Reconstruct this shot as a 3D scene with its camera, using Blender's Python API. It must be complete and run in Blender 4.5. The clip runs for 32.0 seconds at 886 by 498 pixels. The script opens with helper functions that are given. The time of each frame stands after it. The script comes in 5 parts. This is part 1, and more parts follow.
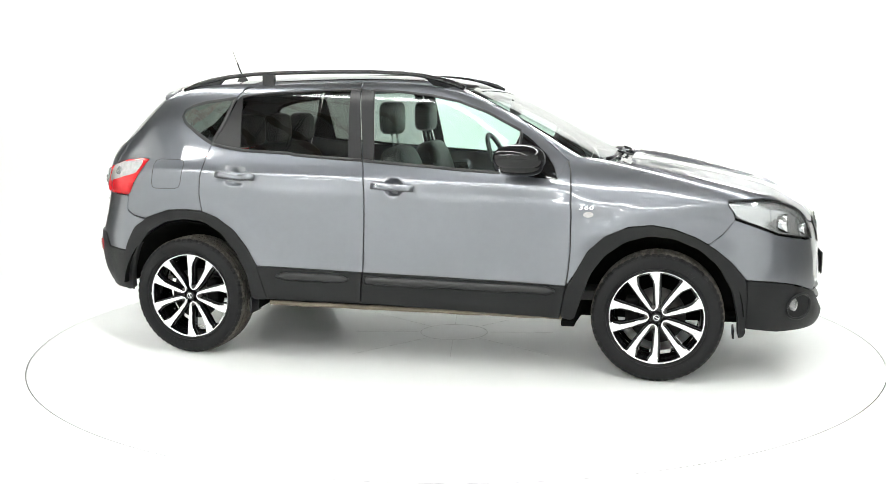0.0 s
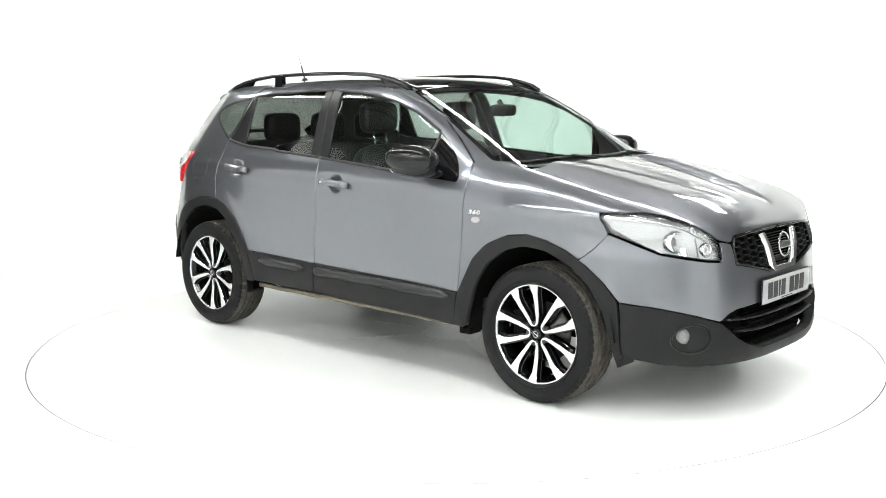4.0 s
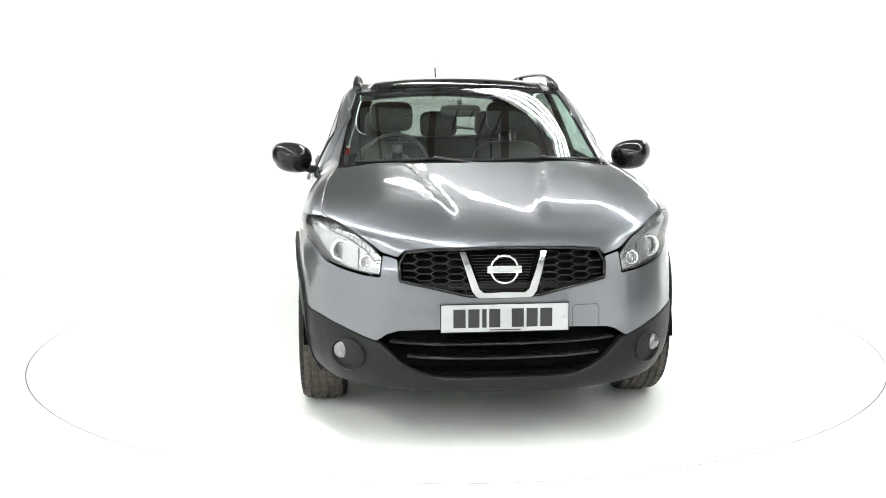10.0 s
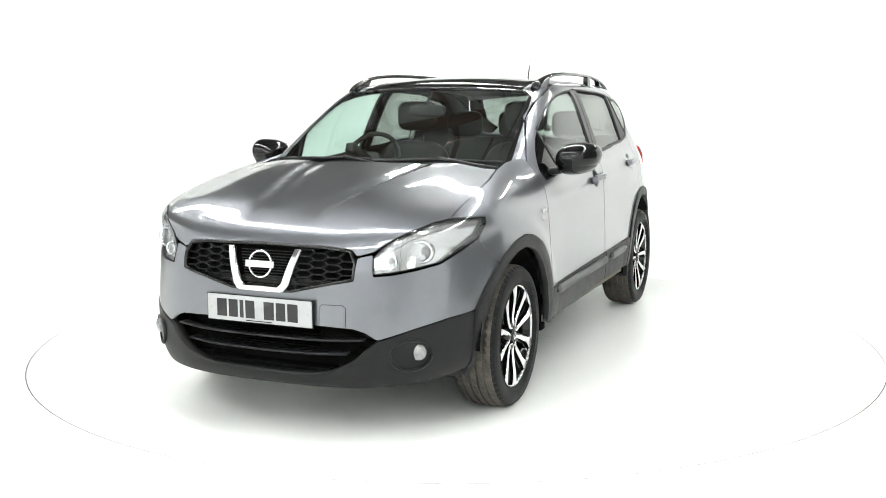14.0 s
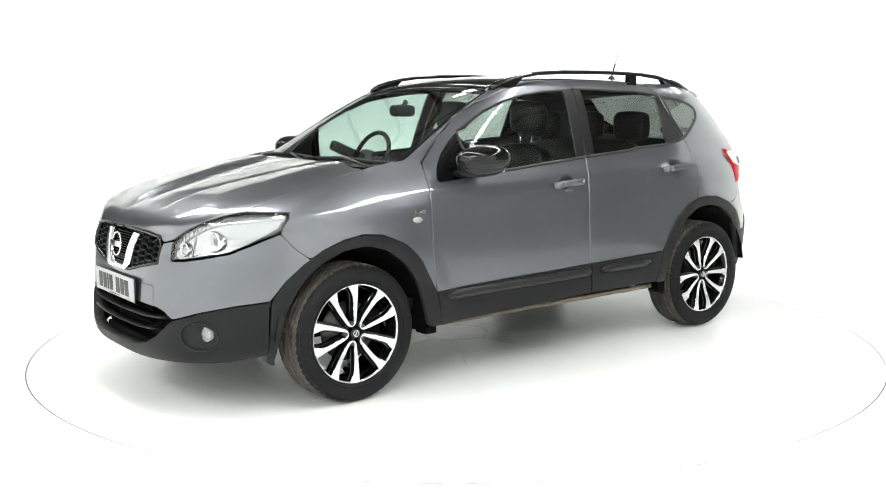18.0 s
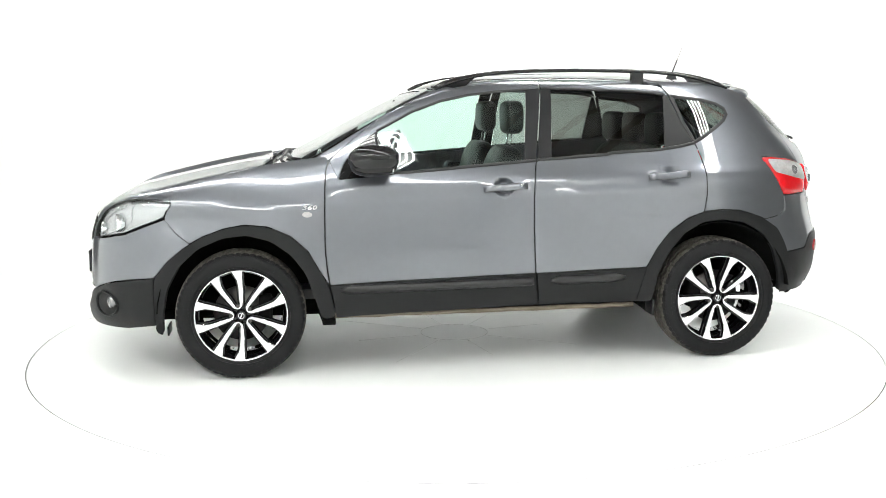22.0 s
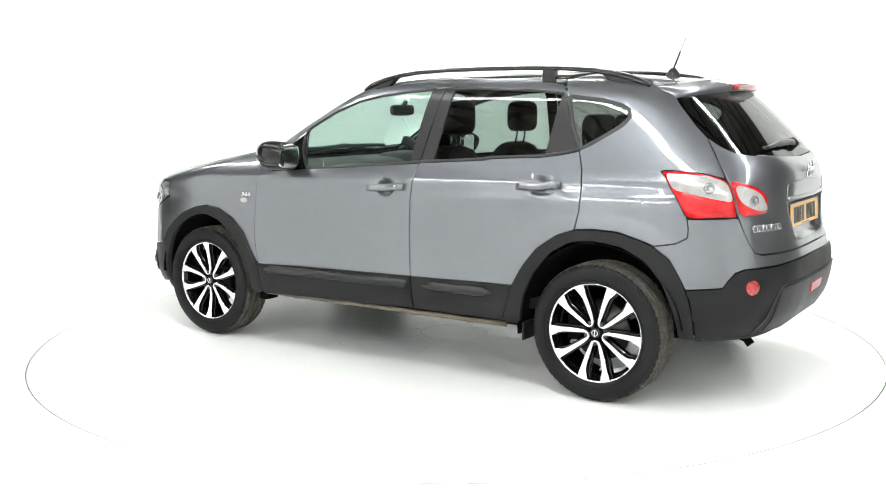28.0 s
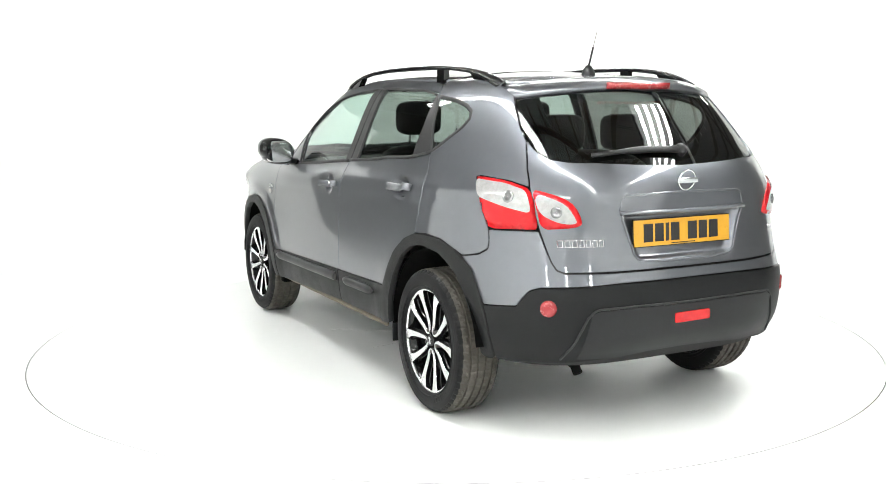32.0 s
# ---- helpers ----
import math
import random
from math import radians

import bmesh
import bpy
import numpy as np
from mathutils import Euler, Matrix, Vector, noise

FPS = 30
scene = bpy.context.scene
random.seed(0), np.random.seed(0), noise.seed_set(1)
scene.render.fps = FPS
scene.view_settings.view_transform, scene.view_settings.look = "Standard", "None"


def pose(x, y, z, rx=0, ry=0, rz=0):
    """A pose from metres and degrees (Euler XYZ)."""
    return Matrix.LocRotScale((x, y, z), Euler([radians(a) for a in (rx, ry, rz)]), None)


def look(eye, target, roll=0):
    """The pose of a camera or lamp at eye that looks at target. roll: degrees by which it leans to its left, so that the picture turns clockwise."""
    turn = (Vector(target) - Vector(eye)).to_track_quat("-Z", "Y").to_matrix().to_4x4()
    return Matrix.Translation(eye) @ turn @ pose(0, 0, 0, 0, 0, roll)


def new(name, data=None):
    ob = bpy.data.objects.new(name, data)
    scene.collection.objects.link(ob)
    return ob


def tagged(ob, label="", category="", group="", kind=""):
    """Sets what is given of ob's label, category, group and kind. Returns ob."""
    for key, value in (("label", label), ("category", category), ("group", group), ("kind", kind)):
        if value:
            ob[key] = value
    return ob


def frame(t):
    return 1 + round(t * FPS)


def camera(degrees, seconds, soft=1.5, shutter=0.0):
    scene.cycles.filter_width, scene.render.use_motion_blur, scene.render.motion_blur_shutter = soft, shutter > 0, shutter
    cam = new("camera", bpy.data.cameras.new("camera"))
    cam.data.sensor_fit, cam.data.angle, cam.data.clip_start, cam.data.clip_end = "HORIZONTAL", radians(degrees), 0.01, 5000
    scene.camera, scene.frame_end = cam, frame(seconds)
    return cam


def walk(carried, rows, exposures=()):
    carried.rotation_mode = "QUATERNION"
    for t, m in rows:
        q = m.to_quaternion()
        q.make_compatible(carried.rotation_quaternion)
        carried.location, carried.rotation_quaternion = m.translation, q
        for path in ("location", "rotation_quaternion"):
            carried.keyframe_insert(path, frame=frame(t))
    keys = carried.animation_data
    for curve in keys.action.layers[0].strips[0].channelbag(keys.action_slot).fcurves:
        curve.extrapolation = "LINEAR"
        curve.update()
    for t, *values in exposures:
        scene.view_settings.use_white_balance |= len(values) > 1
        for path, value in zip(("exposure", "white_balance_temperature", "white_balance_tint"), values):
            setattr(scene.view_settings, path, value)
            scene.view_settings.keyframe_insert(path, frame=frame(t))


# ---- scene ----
# World: turntable axis at the origin, floor at z = 0, the camera on the -y side.
cam = camera(48.525, 32.0, soft=0.9)
EYE = (-0.0678, -6.0537, 1.4337)
TILT = math.tan(radians(-8.498))
VIEW = look(EYE, (EYE[0], EYE[1] + 1.0, EYE[2] + TILT), roll=-0.265)
walk(cam, [(0.0, VIEW), (32.0, VIEW)])

# Turn of the car's nose away from the camera, in degrees, at given seconds.
TURN = [(0.0, -75.75), (1.0, -69.0), (2.0, -61.95), (3.0, -54.95), (6.0, -33.57), (9.0, -12.15), (12.0, 9.45), (14.0, 23.75),
        (17.0, 45.25), (20.0, 66.75), (23.0, 88.1), (25.0, 102.55), (28.0, 123.8), (30.0, 138.35), (32.0, 152.6)]

# ---- light ----
world = bpy.data.worlds.new("studio_world")
world.use_nodes = True
world.node_tree.nodes["Background"].inputs[0].default_value = (0.9, 0.95, 1.0, 1)
world.node_tree.nodes["Background"].inputs[1].default_value = 0.02
scene.world = world
TUBE_POWER = 54.0
scene.view_settings.exposure = 0.0


# ---- materials ----
def node_mat(name):
    m = bpy.data.materials.new(name)
    m.use_nodes = True
    return m, m.node_tree.nodes, m.node_tree.links, m.node_tree.nodes["Principled BSDF"]


def noise_tex(nodes, links, scale, detail=4.0, rough=0.55):
    co = nodes.new("ShaderNodeTexCoord")
    n = nodes.new("ShaderNodeTexNoise")
    n.inputs["Scale"].default_value, n.inputs["Detail"].default_value, n.inputs["Roughness"].default_value = scale, detail, rough
    links.new(co.outputs["Object"], n.inputs["Vector"])
    return n


def ramp(nodes, links, src, lo, hi, a, b):
    r = nodes.new("ShaderNodeMapRange")
    r.inputs["From Min"].default_value, r.inputs["From Max"].default_value = lo, hi
    r.inputs["To Min"].default_value, r.inputs["To Max"].default_value = a, b
    links.new(src, r.inputs["Value"])
    return r.outputs["Result"]


def surface(name, color, rough=0.5, metal=0.0, coat=0.0, var=0.06, scale=6.0, bump=0.0, bump_scale=300.0, rvar=0.05, spec=0.5, coat_ior=0.0):
    """A plain surface with two scales of unevenness in colour and gloss, and a fine grain."""
    m, nodes, links, p = node_mat(name)
    p.inputs["Metallic"].default_value = metal
    p.inputs["Coat Weight"].default_value = coat
    p.inputs["Coat Roughness"].default_value = 0.035
    p.inputs["Coat IOR"].default_value = 1.5
    p.inputs["Specular IOR Level"].default_value = spec
    if coat_ior:
        p.inputs["Coat IOR"].default_value = coat_ior
    big = noise_tex(nodes, links, scale, 3.0)
    fine = noise_tex(nodes, links, scale * 14, 2.0)
    add = nodes.new("ShaderNodeMath")
    add.operation = "ADD"
    links.new(ramp(nodes, links, big.outputs["Fac"], 0.3, 0.7, 1 - var, 1 + var), add.inputs[0])
    links.new(ramp(nodes, links, fine.outputs["Fac"], 0.3, 0.7, -var / 2, var / 2), add.inputs[1])
    mix = nodes.new("ShaderNodeVectorMath")
    mix.operation = "SCALE"
    mix.inputs[0].default_value = color
    links.new(add.outputs[0], mix.inputs["Scale"])
    links.new(mix.outputs[0], p.inputs["Base Color"])
    links.new(ramp(nodes, links, big.outputs["Fac"], 0.3, 0.7, max(0.0, rough - rvar), rough + rvar), p.inputs["Roughness"])
    if bump:
        grain = noise_tex(nodes, links, bump_scale, 2.0)
        b = nodes.new("ShaderNodeBump")
        b.inputs["Strength"].default_value, b.inputs["Distance"].default_value = bump, 0.002
        links.new(grain.outputs["Fac"], b.inputs["Height"])
        links.new(b.outputs[0], p.inputs["Normal"])
    return m


def pane(name, tint, gloss=1.0):
    """Thin glass: tinted see-through with a mirror gloss that grows at a slant."""
    m, nodes, links, p = node_mat(name)
    nodes.remove(p)
    clear = nodes.new("ShaderNodeBsdfTransparent")
    clear.inputs[0].default_value = (*tint, 1)
    shine = nodes.new("ShaderNodeBsdfGlossy")
    shine.inputs["Roughness"].default_value = 0.01
    face = nodes.new("ShaderNodeLayerWeight")
    face.inputs[0].default_value = 0.5
    steep = nodes.new("ShaderNodeMath")
    steep.operation = "POWER"
    steep.inputs[1].default_value = 4.2
    links.new(face.outputs["Facing"], steep.inputs[0])
    amount = nodes.new("ShaderNodeMath")
    amount.operation = "MULTIPLY_ADD"
    amount.inputs[1].default_value, amount.inputs[2].default_value = 0.90, 0.07 * gloss
    amount.use_clamp = True
    links.new(steep.outputs[0], amount.inputs[0])
    mix = nodes.new("ShaderNodeMixShader")
    links.new(amount.outputs[0], mix.inputs[0])
    links.new(clear.outputs[0], mix.inputs[1])
    links.new(shine.outputs[0], mix.inputs[2])
    links.new(mix.outputs[0], nodes["Material Output"].inputs[0])
    return m


def glow(name, color, power):
    m, nodes, links, p = node_mat(name)
    p.inputs["Base Color"].default_value = (0.8, 0.8, 0.8, 1)
    p.inputs["Emission Color"].default_value = (*color, 1)
    p.inputs["Emission Strength"].default_value = power
    return m


PAINT = surface("grey_metallic_paint", (0.142, 0.149, 0.167), 0.36, metal=0.9, coat=1.0, var=0.03, scale=2.0, rvar=0.02, coat_ior=1.65)
CLAD = surface("black_grained_plastic", (0.0072, 0.0076, 0.008), 0.46, var=0.10, scale=9.0, bump=0.12, bump_scale=700.0, spec=0.24)
TRIM = surface("satin_black_trim", (0.008, 0.008, 0.009), 0.36, var=0.08, scale=9.0, bump=0.03, spec=0.35)
GLOSS = surface("gloss_black", (0.004, 0.004, 0.0045), 0.035, coat=0.0, var=0.05, rvar=0.015, spec=0.42)
DARK = surface("dark_underside", (0.004, 0.004, 0.004), 0.9, spec=0.06, var=0.25, scale=12.0, bump=0.2, bump_scale=120.0)
TREAD = surface("dusty_tread_rubber", (0.075, 0.069, 0.060), 0.8, spec=0.2, var=0.25, scale=20.0, bump=0.2, bump_scale=200.0)
STRIP = surface("satin_black_strip", (0.009, 0.009, 0.010), 0.36, spec=0.4, var=0.06)
CONCRETE = surface("grey_concrete", (0.40, 0.40, 0.39), 0.6, var=0.15, scale=1.5)
RUBBER = surface("tyre_rubber", (0.0065, 0.0065, 0.007), 0.58, spec=0.22, var=0.18, scale=14.0, bump=0.12, bump_scale=260.0)
SEAL = surface("rubber_seal", (0.012, 0.012, 0.013), 0.55, var=0.1)
CHROME = surface("chrome", (0.66, 0.67, 0.68), 0.10, metal=1.0, var=0.02, rvar=0.02)
BRIGHT = surface("bright_reflector", (0.56, 0.565, 0.57), 0.16, metal=0.75, var=0.03, scale=30.0, rvar=0.05)
ALLOY = surface("machined_alloy", (0.83, 0.83, 0.84), 0.24, metal=0.75, var=0.03, scale=40.0, rvar=0.05)
DISC = surface("brake_disc_steel", (0.11, 0.105, 0.10), 0.40, metal=1.0, var=0.15, scale=30.0)
RED = surface("red_lens", (0.52, 0.006, 0.010), 0.12, coat=0.3, spec=0.3, var=0.10, scale=35.0, bump=0.06, bump_scale=160.0)
WHITELENS = surface("clear_ribbed_lens", (0.34, 0.33, 0.33), 0.12, coat=1.0, var=0.14, scale=40.0, bump=0.25, bump_scale=90.0)
DULLRED = surface("dull_red_reflector", (0.30, 0.02, 0.025), 0.25, coat=0.6, var=0.10, scale=60.0, bump=0.1, bump_scale=400.0)
PLATE_W = surface("white_plate", (0.40, 0.41, 0.42), 0.35, coat=0.3, var=0.02)
PLATE_Y = surface("yellow_plate", (0.58, 0.30, 0.018), 0.35, coat=0.4, var=0.02)
INK = surface("black_lettering", (0.012, 0.012, 0.014), 0.45, var=0.03)
LEATHER = surface("black_leather", (0.008, 0.008, 0.008), 0.42, spec=0.3, var=0.12, scale=10.0, bump=0.008, bump_scale=160.0)
CABIN = surface("dark_cabin_plastic", (0.010, 0.010, 0.011), 0.60, var=0.1, scale=9.0, bump=0.02)
LINER = surface("pale_headlining", (0.36, 0.355, 0.34), 0.85, var=0.06, scale=18.0, bump=0.03)
SILLM = surface("bare_sill_seam", (0.13, 0.105, 0.075), 0.65, var=0.25, scale=25.0, bump=0.2, bump_scale=160.0)
GLASS_F = pane("green_clear_glass", (0.78, 0.93, 0.87), 1.0)
GLASS_S = pane("windscreen_glass", (0.76, 0.88, 0.83), 1.3)
GLASS_R = pane("smoked_privacy_glass", (0.36, 0.39, 0.37), 0.85)
FOGGLASS = surface("grey_fog_lens", (0.20, 0.20, 0.205), 0.10, metal=0.5, coat=1.0, var=0.2, scale=60.0)
LENS = pane("clear_lens", (0.93, 0.94, 0.95))
WALLW = surface("white_studio_wall", (0.84, 0.845, 0.84), 0.75, var=0.012, scale=0.7, bump=0.03, bump_scale=40.0)
FLOORW = surface("white_painted_floor", (0.82, 0.83, 0.825), 0.30, var=0.012, scale=1.1, rvar=0.02)
GAPM = surface("dark_joint", (0.10, 0.10, 0.10), 0.8, var=0.3, scale=20.0)
SEAMM = surface("fine_floor_seam", (0.66, 0.66, 0.65), 0.7, var=0.3, scale=30.0)
ROOFM = surface("grey_warehouse_ceiling", (0.42, 0.42, 0.415), 0.8, var=0.12, scale=1.5)
BEAMM = surface("brown_beam", (0.12, 0.075, 0.045), 0.7, var=0.2, scale=3.0)
HALLM = surface("grey_hall_wall", (0.26, 0.26, 0.25), 0.8, var=0.06, scale=1.0)
HOUSING = surface("grey_lamp_housing", (0.10, 0.10, 0.10), 0.5)
TUBE = glow("fluorescent_tube", (0.982, 1.0, 0.968), TUBE_POWER)


# ---- mesh helpers ----
def finish(name, verts, faces, mat, parent=None, loops=None, label="", smooth=True, mats=None, face_mats=None):
    me = bpy.data.meshes.new(name)
    me.from_pydata([tuple(v) for v in verts], [], faces)
    for m in (mats or [mat]):
        me.materials.append(m)
    if face_mats:
        me.polygons.foreach_set("material_index", face_mats)
    me.polygons.foreach_set("use_smooth", [smooth] * len(me.polygons))
    if loops:
        me.normals_split_custom_set([tuple(n) for n in loops])
    ob = new(name, me)
    if parent is not None:
        ob.parent = parent
        if "carries" in parent:
            ob.location = (-CAR_DX, -CAR_DY, 0)
    if label:
        tagged(ob, label)
    return ob


CAR_DX, CAR_DY = 0.0452, -0.0015


def part(name, bm, material, parent, label="", smooth=True):
    """Links a bmesh as one mesh under a thing or a part."""
    me = bpy.data.meshes.new(name)
    bmesh.ops.recalc_face_normals(bm, faces=bm.faces)
    bm.to_mesh(me)
    bm.free()
    for m in (material if isinstance(material, (list, tuple)) else [material]):
        me.materials.append(m)
    me.polygons.foreach_set("use_smooth", [smooth] * len(me.polygons))
    ob = new(name, me)
    if parent is not None:
        ob.parent = parent
        if "carries" in parent:
            ob.location = (-CAR_DX, -CAR_DY, 0)
    if label:
        tagged(ob, label)
    return ob


def box(bm, cx, cy, cz, dx, dy, dz, bev=0.0, m=None, mi=0):
    mat = Matrix.Translation((cx, cy, cz))
    if m is not None:
        mat = m @ mat
    r = bmesh.ops.create_cube(bm, size=1.0, matrix=mat @ Matrix.Diagonal((dx, dy, dz, 1)))
    faces = {f for v in r["verts"] for f in v.link_faces}
    if bev > 0:
        edges = {e for v in r["verts"] for e in v.link_edges}
        b = bmesh.ops.bevel(bm, geom=list(edges), offset=bev, segments=2, affect="EDGES", profile=0.6)
        faces = set(b["faces"]) | {f for f in faces if f.is_valid}
    for f in faces:
        if f.is_valid:
            f.material_index = mi
    return r["verts"]


def lathe(bm, profile, segs, m, wobble=None, mi=0):
    """Turns (radius, along) pairs about the local y axis."""
    rings = []
    for k in range(segs):
        a = 2 * math.pi * k / segs
        rings.append([bm.verts.new(m @ Vector(((r + (wobble(j, k) if wobble else 0)) * math.cos(a), y, (r + (wobble(j, k) if wobble else 0)) * math.sin(a)))) for j, (r, y) in enumerate(profile)])
    for k in range(segs):
        a, b = rings[k], rings[(k + 1) % segs]
        for j in range(len(profile) - 1):
            bm.faces.new((a[j], a[j + 1], b[j + 1], b[j])).material_index = mi


def sweep(bm, path, ups, section, closed=False, cap=True, scale=None, mi=0):
    """Carries a closed section (side, up) along a path with given up directions."""
    rows = []
    n = len(path)
    for i in range(n):
        p = Vector(path[i])
        q0, q1 = Vector(path[i - 1 if (i or closed) else 0]), Vector(path[(i + 1) % n if (closed or i < n - 1) else i])
        fwd = (q1 - q0).normalized()
        up = Vector(ups[i] if isinstance(ups, list) else ups)
        side = fwd.cross(up).normalized()
        up = side.cross(fwd).normalized()
        k = scale[i] if scale else 1.0
        rows.append([bm.verts.new(p + side * (u * k) + up * (v * k)) for u, v in section])
    m = len(section)
    for i in range(n if closed else n - 1):
        a, b = rows[i], rows[(i + 1) % n]
        for j in range(m):
            bm.faces.new((a[j], a[(j + 1) % m], b[(j + 1) % m], b[j])).material_index = mi
    if cap and not closed:
        bm.faces.new(rows[0][::-1]).material_index = mi
        bm.faces.new(rows[-1]).material_index = mi


def oval(w, h, n=10):
    return [(w / 2 * math.cos(2 * math.pi * k / n), h / 2 * math.sin(2 * math.pi * k / n)) for k in range(n)]


# ---- the car's skin: outlines at each height, nose to tail ----
def table(v, pts):
    """Smooth curve through (v, value) pairs, rising in v."""
    n = len(pts)
    if v <= pts[0][0]: return pts[0][1] + (v - pts[0][0]) * (pts[1][1] - pts[0][1]) / (pts[1][0] - pts[0][0])
    if v >= pts[-1][0]: return pts[-1][1] + (v - pts[-1][0]) * (pts[-1][1] - pts[-2][1]) / (pts[-1][0] - pts[-2][0])
    i = 0
    while v > pts[i + 1][0]: i += 1
    def slope(k):
        if k == 0: return (pts[1][1] - pts[0][1]) / (pts[1][0] - pts[0][0])
        if k == n - 1: return (pts[k][1] - pts[k - 1][1]) / (pts[k][0] - pts[k - 1][0])
        return (pts[k + 1][1] - pts[k - 1][1]) / (pts[k + 1][0] - pts[k - 1][0])
    h = pts[i + 1][0] - pts[i][0]
    u = (v - pts[i][0]) / h
    return ((2 * u**3 - 3 * u**2 + 1) * pts[i][1] + (u**3 - 2 * u**2 + u) * h * slope(i)
            + (3 * u**2 - 2 * u**3) * pts[i + 1][1] + (u**3 - u**2) * h * slope(i + 1))

def smooth(v, lo, hi):
    u = min(1.0, max(0.0, (v - lo) / (hi - lo)))
    return u * u * (3 - 2 * u)

DOOR_W = [(.18, .80), (.26, .838), (.36, .868), (.48, .8785), (.60, .880), (.70, .8775), (.80, .8735), (.88, .870), (.97, .864), (1.04, .846), (1.10, .818), (1.2, .780), (1.32, .734), (1.42, .692), (1.48, .658), (1.53, .605), (1.57, .50)]
FEND_W = [(.18, .80), (.26, .850), (.36, .884), (.48, .894), (.62, .8945), (.75, .890), (.84, .880), (.91, .872), (.97, .852), (1.02, .826), (1.07, .782), (1.12, .71), (1.16, .61)]
NOSE_X = [(.18, 2.05), (.24, 2.15), (.30, 2.178), (.40, 2.170), (.50, 2.160), (.62, 2.152), (.74, 2.138), (.80, 2.120), (.85, 2.095), (.89, 2.055), (.93, 1.985), (.98, 1.86), (1.03, 1.66), (1.08, 1.42), (1.13, 1.145), (1.17, .96)]
NOSE_N = [(.18, 3.1), (.5, 3.4), (.72, 3.4), (.85, 3.6), (.95, 5.2), (1.05, 6.0), (1.17, 6.0)]
TAIL_X = [(.20, -1.93), (.30, -2.03), (.36, -2.04), (.44, -2.085), (.52, -2.105), (.60, -2.115), (.66, -2.110), (.72, -2.094), (.80, -2.074), (.92, -2.056), (1.02, -2.06), (1.10, -2.05), (1.16, -2.02), (1.25, -1.94), (1.35, -1.84), (1.45, -1.73), (1.53, -1.63), (1.58, -1.57)]
TAIL_N = [(.2, 4.0), (.60, 3.9), (.80, 3.8), (1.0, 3.7), (1.2, 3.65), (1.5, 4.0)]
GLASS_X = [(1.02, 1.25), (1.10, 1.10), (1.2, .905), (1.3, .715), (1.4, .515), (1.5, .30), (1.55, .17)]
GLASS_N = [(1.05, 5.5), (1.3, 7.0), (1.5, 9.0)]
FX, UX, RX = 0.9, -0.3, -0.7

def half_width(x, z, upper):
    wd = table(z, DOOR_W)
    if upper or x < 0.55: return wd
    k = smooth(x, 0.55, 1.15)
    return wd + (table(z, FEND_W) - wd) * k

def ring(s, z, upper=False):
    """The body's skin on the left: s 0 nose, 1 to 2 the side, 3 tail; at height z."""
    if s < 1:
        x0 = UX if upper else FX
        n = table(z, GLASS_N) if upper else table(z, NOSE_N)
        a = (table(z, GLASS_X) if upper else table(z, NOSE_X)) - x0
        t = max(s, 0.0) * math.pi / 2
        c, d = math.cos(t), math.sin(t)
        r = (c**n + d**n) ** (-1 / n)
        x = x0 + a * r * c
        return (x, half_width(x, z, upper) * r * d, z)
    if s <= 2:
        x0 = UX if upper else FX
        x = x0 + (RX - x0) * (s - 1)
        return (x, half_width(x, z, upper), z)
    n = table(z, TAIL_N)
    a = RX - table(z, TAIL_X)
    t = (s - 2) * math.pi / 2
    c, d = math.cos(t), math.sin(t)
    r = (c**n + d**n) ** (-1 / n)
    x = RX - a * r * d
    return (x, half_width(x, z, upper) * r * c, z)

def s_of_x(x, z, upper=False):
    """The ring's s at a place along the car."""
    x0 = UX if upper else FX
    if RX <= x <= x0: return 1 + (x0 - x) / (x0 - RX)
    lo, hi = (0.0, 1.0) if x > x0 else (2.0, 3.0)
    for _ in range(40):
        m = (lo + hi) / 2
        if ring(m, z, upper)[0] > x: lo = m
        else: hi = m
    return (lo + hi) / 2

def s_of_y(y, z, front, upper=False):
    lo, hi = (0.0, 1.0) if front else (2.0, 3.0)
    for _ in range(40):
        m = (lo + hi) / 2
        if (ring(m, z, upper)[1] < y) == front: lo = m
        else: hi = m
    return (lo + hi) / 2


def skin(s, z, upper=False):
    """ring() carried round both sides: s below 0 is the nose's right half, above 3 the tail's."""
    if s < 0:
        x, y, z = ring(-s, z, upper)
        p = (x, -y, z)
    elif s > 3:
        x, y, z = ring(6 - s, z, upper)
        p = (x, -y, z)
    else:
        p = ring(s, z, upper)
    return Vector(p)


